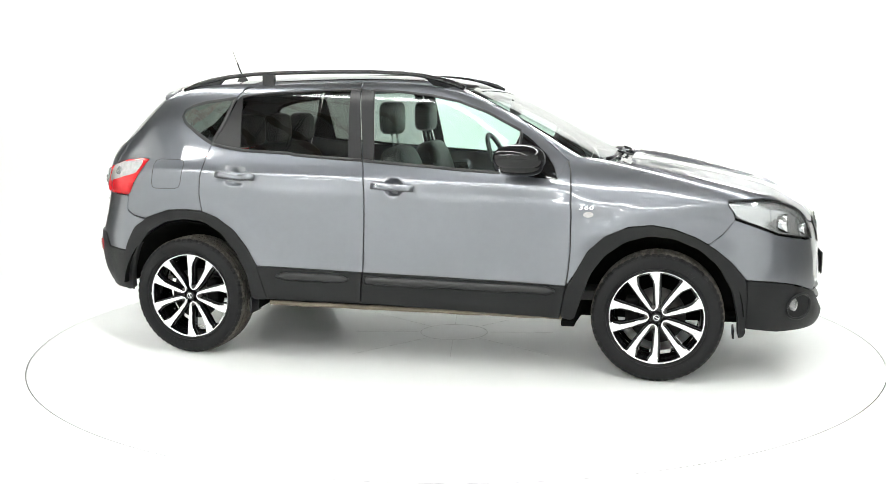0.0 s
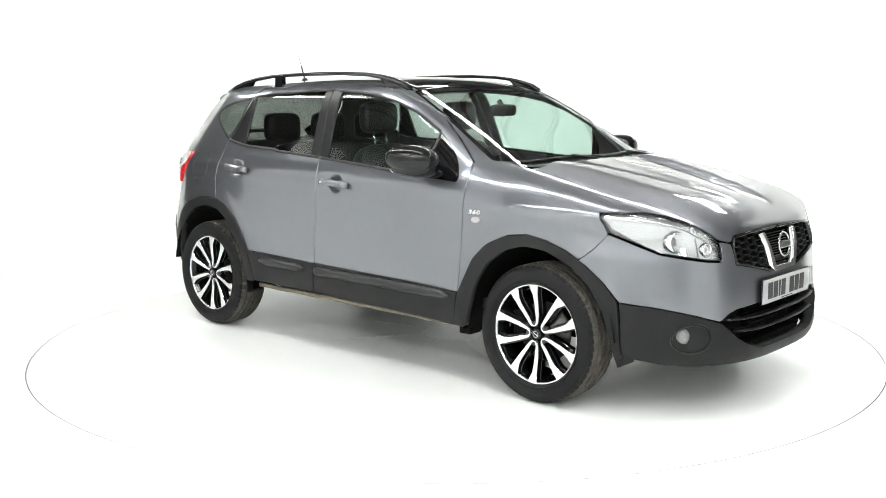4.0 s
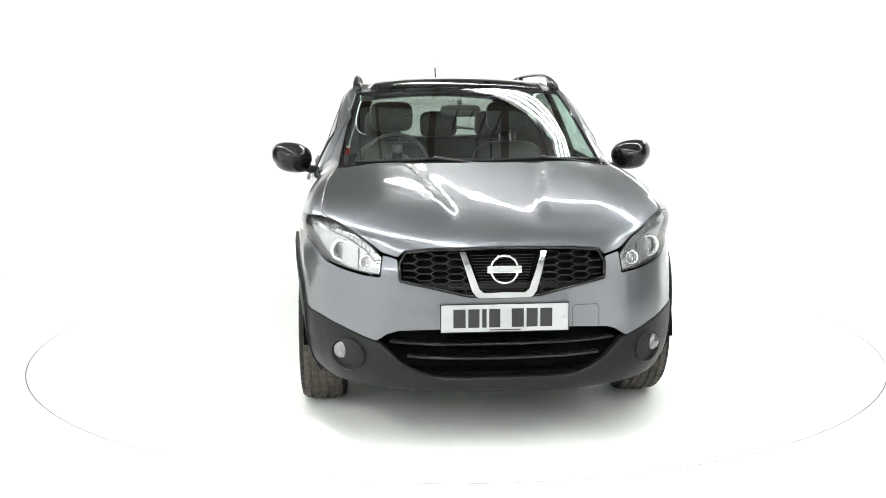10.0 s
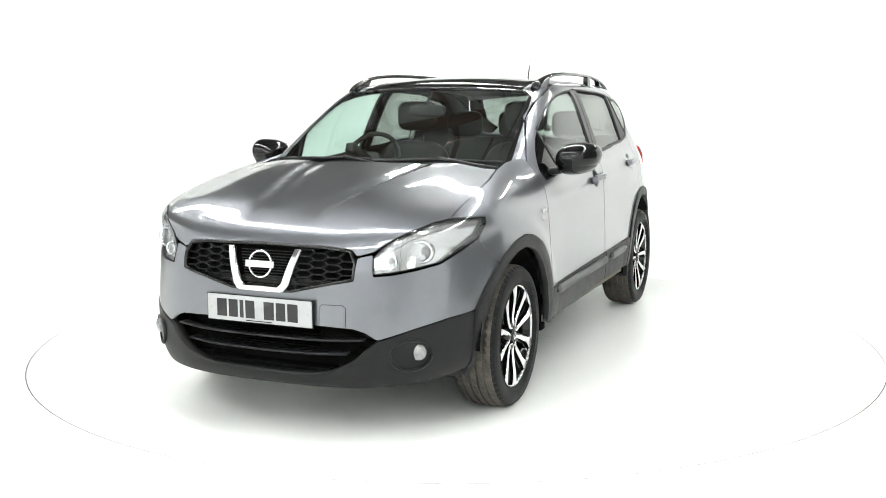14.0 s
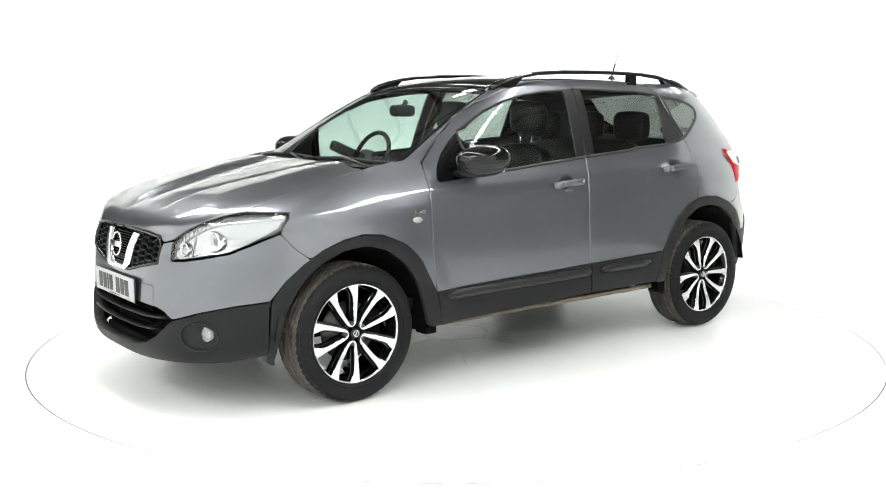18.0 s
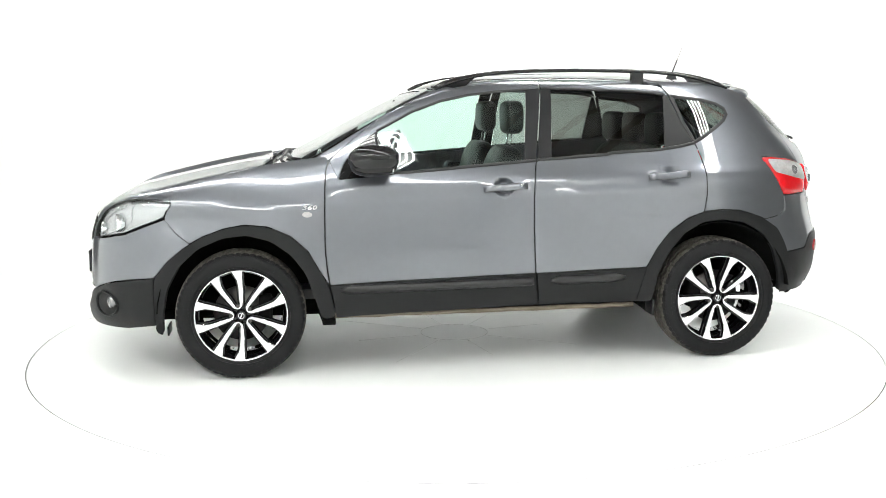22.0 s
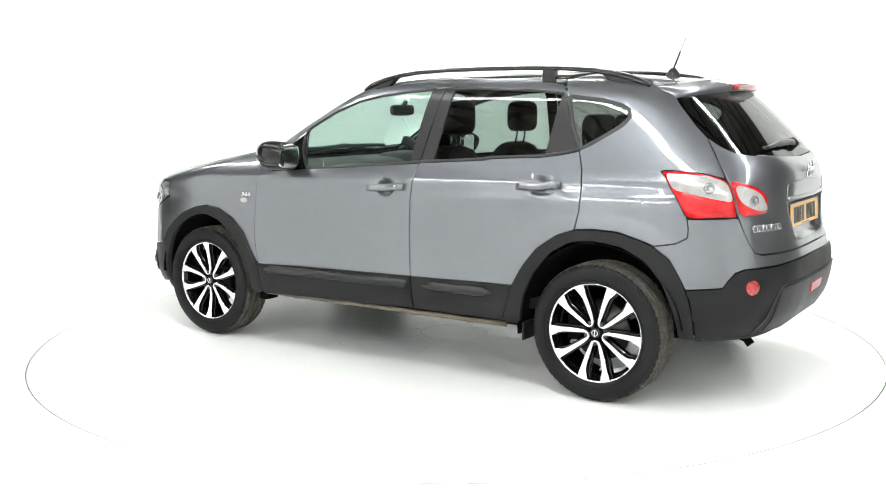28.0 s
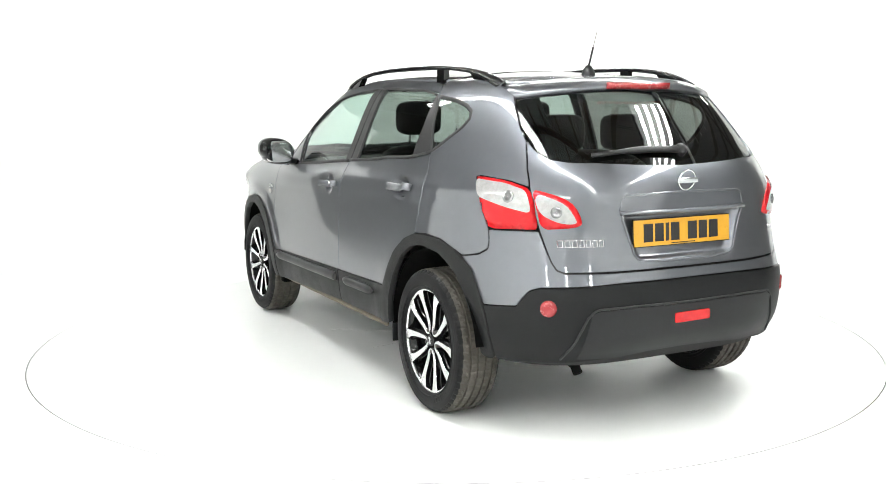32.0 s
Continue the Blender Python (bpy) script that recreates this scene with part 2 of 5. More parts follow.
def relief(p, n):
    """The bonnet's two creases, the raised shoulder line and the wheel-arch flares."""
    x, y, z = p
    d = 0.0
    top, side = smooth(n.z, 0.30, 0.60), 1 - smooth(abs(n.z), 0.45, 0.75)
    if top > 0 and x > 0.9 and z > 0.8:
        edge = 0.175 + 0.16 * smooth(2.05 - x, 0.0, 1.0)
        fade = smooth(x, 1.0, 1.3) * (1 - smooth(x, 1.80, 2.03)) * top
        d += 0.016 * smooth(abs(y), edge - 0.010, edge + 0.050) * (1 - smooth(abs(y), 0.46, 0.66)) * fade
        d -= 0.008 * smooth(abs(y), edge - 0.12, edge - 0.02) * (1 - smooth(abs(y), edge - 0.02, edge + 0.02)) * fade
        d += 0.004 * (1 - smooth(abs(y), 0.0, 0.12)) * fade
    if x < -1.95 and n.x < -0.6 and 0.74 < z < 1.0:
        half = 0.262 + 0.07 * (z - 0.77) / 0.2
        d -= 0.026 * smooth(half - abs(y), 0.0, 0.035) * smooth(z, 0.768, 0.80) * (1 - smooth(z, 0.955, 0.972))
    if side > 0:
        line = 0.985 - 0.03 * x
        k = side * (1 - smooth(x, 0.70, 1.0)) * smooth(x, -1.75, -1.5)
        if k:
            k *= smooth(abs(x + 0.08), 0.07, 0.16) * smooth(abs(x + 1.0), 0.07, 0.16)
            d += k * (0.002 * math.exp(-((z - line - 0.035) / 0.026) ** 2) - 0.0025 * math.exp(-((z - line + 0.02) / 0.03) ** 2))
        if z > 0.9:
            for hx, hz in ((-0.080, 0.984), (-1.000, 1.030)):
                r = math.hypot(x - hx, (z - hz) * 1.1)
                d -= 0.032 * (1 - smooth(r, 0.036, 0.058))
        for wx in (1.315, -1.315):
            r = math.hypot(x - wx, z - 0.34)
            if z > 0.3:
                d += side * 0.005 * smooth(r, 0.40, 0.455) * (1 - smooth(r, 0.52, 0.60))
    return d


def spot(s, z, upper=False, lift=0.0, plain=False):
    """A point of the skin, raised by lift, and its outward normal."""
    e = 0.004

    def base(s_, z_):
        p = skin(s_, z_, upper)
        if plain:
            return p
        a = skin(s_ + e, z_, upper) - skin(s_ - e, z_, upper)
        b = skin(s_, z_ + e, upper) - skin(s_, z_ - e, upper)
        nn = b.cross(a).normalized() * -1
        if nn.dot(Vector((p.x - min(max(p.x, -1.0), 0.6), p.y, 0.25))) < 0:
            nn = -nn
        return p + nn * relief(p, nn)
    p = base(s, z)
    a, b = base(s + e, z) - base(s - e, z), base(s, z + e) - base(s, z - e)
    n = a.cross(b)
    if n.length < 1e-12:
        n = Vector((1, 0, 0))
    n.normalize()
    if n.dot(Vector((p.x - min(max(p.x, -1.0), 0.6), p.y, 0.25))) < 0:
        n = -n
    return p + n * lift, n


def to_s(p, z, mode, upper):
    if mode == "x":
        return s_of_x(p, z, upper)
    if mode == "f":
        return s_of_y(p, z, True, upper) if p >= 0 else -s_of_y(-p, z, True, upper)
    return s_of_y(p, z, False, upper) if p >= 0 else 6 - s_of_y(-p, z, False, upper)


def on_skin(p, z, mode="x", upper=False, lift=0.0):
    return spot(to_s(p, z, mode, upper), z, upper, lift)


def rounded(poly, k, amount=0.22):
    for _ in range(k):
        out = []
        n = len(poly)
        for i in range(n):
            (a, b), (c, d) = poly[i], poly[(i + 1) % n]
            out += [(a + (c - a) * amount, b + (d - b) * amount), (c + (a - c) * amount, d + (b - d) * amount)]
        poly = out
    return poly


def clip_cell(poly, s0, s1, z0, z1):
    for axis, lim, sign in ((0, s0, 1), (0, s1, -1), (1, z0, 1), (1, z1, -1)):
        out = []
        n = len(poly)
        for i in range(n):
            a, b = poly[i - 1], poly[i]
            ia, ib = (a[axis] - lim) * sign >= 0, (b[axis] - lim) * sign >= 0
            if ia != ib:
                t = (lim - a[axis]) / (b[axis] - a[axis])
                out.append((a[0] + (b[0] - a[0]) * t, a[1] + (b[1] - a[1]) * t))
            if ib:
                out.append(b)
        poly = out
        if len(poly) < 3:
            return []
    return poly


def outline(pts, mode, upper, soften=1, half=False, gap=0.0):
    """Turns an outline of places on the skin into (s, z) pairs; half: the left half of a shape that the right mirrors."""
    out = []
    n = len(pts)
    for i in range(n if not half else n - 1):
        a, b = pts[i], pts[(i + 1) % n]
        ma, mb = (a[2] if len(a) > 2 else mode), (b[2] if len(b) > 2 else mode)
        sa, sb = to_s(a[0], a[1], ma, upper), to_s(b[0], b[1], mb, upper)
        pa, pb = skin(sa, a[1], upper), skin(sb, b[1], upper)
        m = max(1, int((pb - pa).length / 0.045))
        for k in range(m):
            u = k / m
            z = a[1] + (b[1] - a[1]) * u
            s = to_s(a[0] + (b[0] - a[0]) * u, z, ma, upper) if ma == mb else sa + (sb - sa) * u
            out.append((s, z))
    if half:
        out.append((to_s(pts[-1][0], pts[-1][1], pts[-1][2] if len(pts[-1]) > 2 else mode, upper), pts[-1][1]))
        axis = 0.0 if mode == "f" else 6.0
        out += [(axis - s, z) for s, z in out[::-1] if abs(axis - 2 * s) > 1e-6]
    out = rounded(out, soften, 0.10 if soften == 1 else 0.25)
    if gap:
        cs, cz = sum(p[0] for p in out) / len(out), sum(p[1] for p in out) / len(out)
        area = sum(out[i - 1][0] * out[i][1] - out[i][0] * out[i - 1][1] for i in range(len(out)))
        sg = 1 if area > 0 else -1
        res = []
        for i in range(len(out)):
            (s, z) = out[i]
            k = max(0.05, (skin(s + 0.01, z, upper) - skin(s - 0.01, z, upper)).length / 0.02)
            kz = max(0.5, (skin(s, z + 0.005, upper) - skin(s, z - 0.005, upper)).length / 0.01)
            dx, dz = (out[(i + 1) % len(out)][0] - out[i - 1][0]) * k, (out[(i + 1) % len(out)][1] - out[i - 1][1]) * kz
            ln = math.hypot(dx, dz) or 1
            res.append((s - sg * dz / ln * gap / k, z + sg * dx / ln * gap / kz))
        out = res
    return out


def panel(name, material, parent, pts, mode="x", upper=False, lift=0.0, thick=0.014, gap=0.0022, soften=1, half=False,
          right=False, cell=0.035, cell_z=None, label="", bulge=0.0, plain=False):
    """A sheet of the skin inside an outline, with a rounded rim turned inwards. right: the mirrored one on the other side."""
    poly = outline(pts, mode, upper, soften, half, gap)
    ss, zs = [p[0] for p in poly], [p[1] for p in poly]
    s0, s1, z0, z1 = min(ss), max(ss), min(zs), max(zs)
    cs, cz = (s0 + s1) / 2, (z0 + z1) / 2
    k = max(0.2, (skin(cs + 0.02, cz, upper) - skin(cs - 0.02, cz, upper)).length / 0.04)
    ns, nz = max(2, int((s1 - s0) * k / cell)), max(2, int((z1 - z0) / (cell_z or cell)))
    ds, dz = (s1 - s0) / ns, (z1 - z0) / nz
    index, verts, norms, faces = {}, [], [], []

    def vert(s, z):
        key = (round(s, 6), round(z, 6))
        if key not in index:
            up = lift
            if bulge:
                e = min(min(math.hypot((s - a) * k, z - b) for a, b in poly) / 0.04, 1.0)
                up += bulge * math.sqrt(max(0.0, e * (2 - e)))
            p, n = spot(s, z, upper, up, plain)
            index[key] = len(verts)
            verts.append(p)
            norms.append(n)
        return index[key]
    for i in range(ns):
        for j in range(nz):
            c = clip_cell(poly, s0 + ds * i, s0 + ds * (i + 1), z0 + dz * j, z0 + dz * (j + 1))
            if len(c) < 3:
                continue
            ids = []
            for p in c:
                v = vert(*p)
                if v not in ids:
                    ids.append(v)
            if len(ids) > 2:
                faces.append(ids)
    # all faces wind so that they look outwards
    for i, f in enumerate(faces):
        nn = Vector((0, 0, 0))
        for a in range(1, len(f) - 1):
            nn += (verts[f[a]] - verts[f[0]]).cross(verts[f[a + 1]] - verts[f[0]])
        if nn.dot(norms[f[0]]) < 0:
            faces[i] = f[::-1]
    loops = [norms[v] for f in faces for v in f]
    # the rim
    if thick:
        count = {}
        for f in faces:
            for a, b in zip(f, f[1:] + f[:1]):
                count[(a, b)] = count.get((a, b), 0) + 1
        inner = {}
        rim = [(a, b) for a, b in count if (b, a) not in count]
        for a, b in rim:
            for v in (a, b):
                if v not in inner:
                    inner[v] = len(verts)
                    verts.append(verts[v] - norms[v] * thick)
            side = (verts[b] - verts[a]).cross(norms[a])
            side = side.normalized() if side.length > 1e-9 else norms[a]
            faces.append([b, a, inner[a], inner[b]])
            loops += [(norms[b] + side * 0.6).normalized(), (norms[a] + side * 0.6).normalized(), side, side]
    if bulge:
        loops = None
    if right:
        verts = [Vector((v.x, -v.y, v.z)) for v in verts]
        new_loops, at = [], 0
        for f in faces:
            if loops:
                chunk = loops[at:at + len(f)]
                new_loops += [Vector((n[0], -n[1], n[2])) for n in chunk[::-1]]
                at += len(f)
        faces = [f[::-1] for f in faces]
        loops = new_loops or None
    return finish(name, verts, faces, material, parent, loops, label)


def along(pts, mode="x", upper=False, lift=0.0, step=0.03, right=False):
    """A path laid on the skin, with its normals."""
    path, ups = [], []
    for i in range(len(pts) - 1):
        a, b = pts[i], pts[i + 1]
        ma, mb = (a[2] if len(a) > 2 else mode), (b[2] if len(b) > 2 else mode)
        sa, sb = to_s(a[0], a[1], ma, upper), to_s(b[0], b[1], mb, upper)
        m = max(1, int((skin(sb, b[1], upper) - skin(sa, a[1], upper)).length / step))
        for k in range(m + (i == len(pts) - 2)):
            u = k / m
            p, n = spot(sa + (sb - sa) * u, a[1] + (b[1] - a[1]) * u, upper, lift)
            if right:
                p, n = Vector((p.x, -p.y, p.z)), Vector((n.x, -n.y, n.z))
            path.append(p)
            ups.append(n)
    return path, ups


def bead(name, material, parent, pts, width, height, mode="x", upper=False, lift=0.0, right=False, step=0.03, label=""):
    """A moulding of oval section laid along the skin."""
    path, ups = along(pts, mode, upper, lift, step, right)
    bm = bmesh.new()
    sweep(bm, path, ups, oval(width, height, 8))
    return part(name, bm, material, parent, label)


# ---- the studio ----
def studio():
    # floor with a round opening for the turntable
    R, X0, X1, Y0, Y1 = 2.4955, -9.0, 9.0, -11.0, 8.0
    verts, faces = [], []
    n = 160
    for k in range(n):
        a = 2 * math.pi * k / n
        c, d = math.cos(a), math.sin(a)
        far = min((X1 if c > 0 else X0) / c if abs(c) > 1e-9 else 1e9, (Y1 if d > 0 else Y0) / d if abs(d) > 1e-9 else 1e9)
        verts += [(R * c, R * d, -0.03), (R * c, R * d, 0), (R * c * 1.3, R * d * 1.3, 0), (far * c, far * d, 0)]
    for k in range(n):
        a, b = 4 * k, 4 * ((k + 1) % n)
        for j in range(3):
            faces.append((a + j + 1, a + j, b + j, b + j + 1))
    tagged(finish("floor", verts, faces, FLOORW, smooth=False), "glossy white painted studio floor", "floor", kind="structure")
    # unseen grey slabs, added to darken what the lower paint mirrors
    for name, cx, cy, dx, dy in (("floor_hall_front", 0, -9.2, 8.0, 3.4), ("floor_hall_left", -7.25, -1.5, 3.4, 18.8), ("floor_hall_right", 7.25, -1.5, 3.4, 18.8)):
        bm = bmesh.new()
        box(bm, cx, cy, 0.0, dx, dy, 0.012)
        tagged(part(name, bm, CONCRETE, None, smooth=False), "unseen grey concrete slab added to darken the car's low reflections", "floor", kind="structure")
    # backdrop: a white wall bent round the turntable, swept up from the floor
    RW, cove, top = 4.05, 0.85, 2.66
    path = [((RW * math.cos(math.radians(a)), RW * math.sin(math.radians(a))), (math.cos(math.radians(a)), math.sin(math.radians(a)))) for a in (6 + 3.5 * k for k in range(32))]
    # past the bend the wall runs on to the side, and an opening follows it
    (px, py), turn = path[-1][0], 204.0
    for k in range(14):
        turn -= 1.1
        px, py = px + 0.2 * math.cos(math.radians(turn)), py + 0.2 * math.sin(math.radians(turn))
        path.append(((px, py), (math.cos(math.radians(turn - 90)), math.sin(math.radians(turn - 90)))))
    # straight walls out of view on both sides, added to lighten the doors' reflections
    side = [((-RW, 0.3 - 11.1 * k / 6), (-1, 0)) for k in range(7)]
    side_right = [((RW, -10.8 + 7.5 * k / 5), (1, 0)) for k in range(6)]
    prof = [(-cove + cove * math.sin(u * math.pi / 24), cove - cove * math.cos(u * math.pi / 24)) for u in range(13)] + [(0.0, 1.6), (0.0, top), (0.12, top), (0.12, 0.02)]
    m = len(prof)
    for name, line in (("wall_backdrop", path), ("wall_side_left", side), ("wall_side_right", side_right)):
        verts, faces = [], []
        for (px, py), (ox, oy) in line:
            verts += [(px + ox * off, py + oy * off, z + 0.0006) for off, z in prof]
        for i in range(len(line) - 1):
            for j in range(m - 1):
                a = i * m + j
                faces.append((a, a + m, a + m + 1, a + 1))
        tagged(finish(name, verts, faces, WALLW), "white studio wall: curved backdrop with added unseen sides", "wall", kind="structure")
    # the hall around it
    h = 5.2
    # the unseen wall behind the camera is white only to brighten the car's sides
    for name, cx, cy, dx, dy in (("wall_back", 0, Y1 + 0.1, 18.0, 0.2), ("wall_front", 0, Y0 - 0.1, 18.0, 0.2), ("wall_left", X0 - 0.1, -1.5, 0.2, 19.4), ("wall_right", X1 + 0.1, -1.5, 0.2, 19.4)):
        bm = bmesh.new()
        box(bm, cx, cy, h / 2, dx, dy, h)
        tagged(part(name, bm, WALLW if name == "wall_front" else HALLM, None, smooth=False), "unseen white wall behind the camera, added to brighten the car's sides" if name == "wall_front" else "grey hall wall", "wall", kind="structure")
    bm = bmesh.new()
    box(bm, 0, -1.5, h + 0.1, 18.4, 19.4, 0.2)
    tagged(part("ceiling", bm, ROOFM, None, smooth=False), "grey sheet ceiling above the studio", "ceiling", kind="structure")
    for k in range(19):
        bm = bmesh.new()
        box(bm, -6.75 + 0.75 * k, -1.5, h - 0.05, 0.07, 18.8, 0.10, 0.006)
        tagged(part("purlin", bm, BEAMM, None, smooth=False), "thin brown purlin under the grey ceiling", "beam", group="ceiling purlins", kind="structure")
    for k in range(3):
        bm = bmesh.new()
        box(bm, 0, -7.5 + 5.0 * k, h - 0.20, 18.0, 0.16, 0.20, 0.01)
        tagged(part("beam", bm, BEAMM, None, smooth=False), "brown cross beam under the grey ceiling", "beam", group="ceiling beams", kind="structure")


def light_bank(x, y, z, count, length, pitch, turn=0.0, tilt=0.0):
    """A bank of parallel tubes under a shallow grey housing, hung by rods."""
    base = new("light_bank")
    base.matrix_basis = pose(x, y, z, 0, tilt, turn)
    tagged(base, "hanging bank of long white fluorescent tubes", "light", group="light banks")
    w = count * pitch
    bm = bmesh.new()
    box(bm, 0, 0, 0.06, w, length, 0.03, 0.006)
    part("housing", bm, HOUSING, base, smooth=False)
    for k in range(count):
        bm = bmesh.new()
        lathe(bm, [(0.002, -length / 2 + 0.004), (0.013, -length / 2 + 0.004), (0.013, length / 2 - 0.004), (0.002, length / 2 - 0.004)], 10, Matrix.Translation(((k - (count - 1) / 2) * pitch, 0, 0)))
        part("tube", bm, TUBE, base)
    for sx in (-1, 1):
        for sy in (-1, 1):
            bm = bmesh.new()
            box(bm, sx * (w / 2 - 0.05), sy * (length / 2 - 0.2), (5.2 - z) / 2 + 0.06, 0.012, 0.012, 5.2 - z - 0.03)
            part("hanger", bm, TRIM, base, smooth=False)


def turntable():
    disc = new("turntable")
    tagged(disc, "round white turntable set flush in the floor", "turntable")
    bm = bmesh.new()
    lathe(bm, [(0.0005, 0.0), (0.33, 0.0), (1.4, 0.0), (2.4890, 0.0), (2.4900, -0.0008)], 160, pose(0, 0, 0, 90, 0, 0))
    top = part("top", bm, FLOORW, disc)
    bm = bmesh.new()
    lathe(bm, [(2.4900, -0.0008), (2.4905, -0.0014), (2.4905, -0.03)], 160, pose(0, 0, 0, 90, 0, 0))
    part("edge_band", bm, GAPM, disc, "dark grimy edge of the deck")
    # joints: a small ring at the hub and the seams between the deck's boards
    bm = bmesh.new()
    ring_path = [(0.21 * math.cos(a * math.pi / 24), 0.21 * math.sin(a * math.pi / 24), 0.0008) for a in range(48)]
    sweep(bm, ring_path, Vector((0, 0, 1)), [(-0.002, -0.001), (0.002, -0.001), (0.002, 0.0006), (-0.002, 0.0006)], closed=True)
    part("hub_joint", bm, SEAMM, disc, "thin dark ring joint at the hub")
    for k in range(8):
        a = k * math.pi / 4 + 0.2
        bm = bmesh.new()
        pts = [(r * math.cos(a), r * math.sin(a), 0.0006) for r in (0.225, 0.4, 0.55, (0.62, 0.8)[k % 2])]
        sweep(bm, pts, Vector((0, 0, 1)), [(-0.0011, -0.001), (0.0011, -0.001), (0.0011, 0.0005), (-0.0011, 0.0005)])
        part("seam", bm, SEAMM, disc)
    return disc


studio()
bm = bmesh.new()
lathe(bm, [(0.001, 0.0), (2.56, 0.0)], 96, pose(0, 0, -0.032, 90, 0, 0))
me = bpy.data.meshes.new("pit")
bm.to_mesh(me)
bm.free()
me.materials.append(GAPM)
tagged(new("ground", me), "dark pit floor under the turntable's rim", "floor", kind="structure")
# rows of banks hung slantwise over the studio and the hall before it
# off 4.69 and below -5 are unseen rows, added to brighten bonnet and sides
for off in (4.69, 1.42, -1.85, -5.12, -8.39):
    for k in range(-6, 7):
        run = 1.62 * k + 0.4
        bx, by = off * 0.8 - run * 0.6, off * 0.6 + run * 0.8
        if abs(bx) < (6.5 if by < -2.5 else 4.2) and -10.2 < by < 3.6:
            light_bank(bx, by, 3.45, 4, 1.62, 0.075, turn=36.9)
TABLE = turntable()


# ---- the car ----
CAR = new("car")
CAR["carries"] = 1
tagged(CAR, "grey metallic crossover car with black cladding on a white turntable", "car")

BELT = [(-0.268, 1.119), (-0.09, 1.106), (0.091, 1.093), (0.331, 1.074), (0.51, 1.061), (0.66, 1.049), (0.795, 1.037)]
FRONT_DOOR = [(0.838, 1.131), (0.859, 1.082), (0.867, 0.997), (0.872, 0.851), (0.872, 0.672), (0.865, 0.582), (0.852, 0.491), (0.397, 0.504),
              (-0.252, 0.518), (-0.246, 0.66), (-0.243, 0.781), (-0.243, 0.931), (-0.253, 1.049)] + BELT
FRONT_FRAME = [(0.837, 1.131), (0.788, 1.174), (0.699, 1.248), (0.548, 1.355), (0.391, 1.429), (0.234, 1.484), (0.078, 1.52), (-0.078, 1.538), (-0.335, 1.55),
               (-0.327, 1.512), (-0.267, 1.506), (-0.074, 1.494), (0.081, 1.476), (0.235, 1.444), (0.39, 1.389), (0.544, 1.308), (0.65, 1.237), (0.724, 1.17), (0.767, 1.112), (0.795, 1.037)]
FRONT_GLASS = [(0.585, 1.285), (0.544, 1.308), (0.39, 1.389), (0.235, 1.444), (0.081, 1.476), (-0.074, 1.494), (-0.245, 1.503), (-0.202, 1.110), (0.091, 1.093), (0.505, 1.062)]
REAR_DOOR = [(-0.272, 1.122), (-0.256, 1.049), (-0.246, 0.931), (-0.246, 0.781), (-0.249, 0.66), (-0.255, 0.518), (-0.449, 0.522), (-0.693, 0.529), (-0.876, 0.533),
             (-0.936, 0.638), (-1.011, 0.729), (-1.117, 0.8), (-1.205, 0.829), (-1.225, 0.923), (-1.226, 1.027), (-1.209, 1.116), (-1.179, 1.202), (-1.099, 1.185), (-0.974, 1.168), (-0.667, 1.146)]
REAR_FRAME = [(-0.338, 1.55), (-0.55, 1.546), (-0.735, 1.54), (-0.952, 1.528), (-1.013, 1.518), (-1.046, 1.49), (-1.066, 1.45), (-1.038, 1.481), (-0.852, 1.497), (-0.541, 1.508), (-0.33, 1.512)]
REAR_GLASS = [(-0.386, 1.508), (-0.541, 1.506), (-0.852, 1.495), (-0.975, 1.484), (-1.034, 1.466), (-1.007, 1.178), (-0.822, 1.162), (-0.516, 1.142), (-0.355, 1.130)]
PILLAR_BF = [(-0.245, 1.503), (-0.327, 1.512), (-0.268, 1.119), (-0.202, 1.112)]
PILLAR_BR = [(-0.331, 1.512), (-0.389, 1.508), (-0.355, 1.130), (-0.273, 1.121)]
PILLAR_C = [(-1.028, 1.478), (-1.054, 1.465), (-1.114, 1.325), (-1.178, 1.203), (-1.099, 1.187), (-1.000, 1.172), (-1.028, 1.456)]
SAIL = [(0.795, 1.037), (0.767, 1.112), (0.724, 1.17), (0.65, 1.237), (0.585, 1.285), (0.505, 1.062), (0.66, 1.049)]
QUARTER_GLASS = [(-1.073, 1.462), (-1.255, 1.44), (-1.343, 1.418), (-1.389, 1.393), (-1.4, 1.36), (-1.376, 1.326), (-1.297, 1.273), (-1.229, 1.231), (-1.183, 1.208), (-1.12, 1.325)]
QUARTER = [(-1.181, 1.205), (-1.212, 1.116), (-1.229, 1.027), (-1.228, 0.923), (-1.209, 0.832), (-1.308, 0.840), (-1.429, 0.832), (-1.56, 0.790), (-1.59, 0.777), (-1.685, 0.793),
           (-1.730, 0.82), (-1.732, 0.856), (-1.724, 0.903), (-1.681, 0.984), (-1.629, 1.064), (-1.585, 1.116), (-1.61, 1.122), (-1.763, 1.108), (0.6585, 1.084, "r"), (0.6445, 1.155, "r"),
           (0.6045, 1.268, "r"), (0.5985, 1.326, "r"), (0.5765, 1.41, "r"), (0.5555, 1.46, "r"), (-1.465, 1.505), (-1.44, 1.535), (-1.02, 1.545), (-1.035, 1.515), (-1.06, 1.475), (-1.073, 1.464), (-1.255, 1.442),
           (-1.343, 1.42), (-1.391, 1.394), (-1.403, 1.36), (-1.378, 1.325), (-1.298, 1.271), (-1.229, 1.229)]
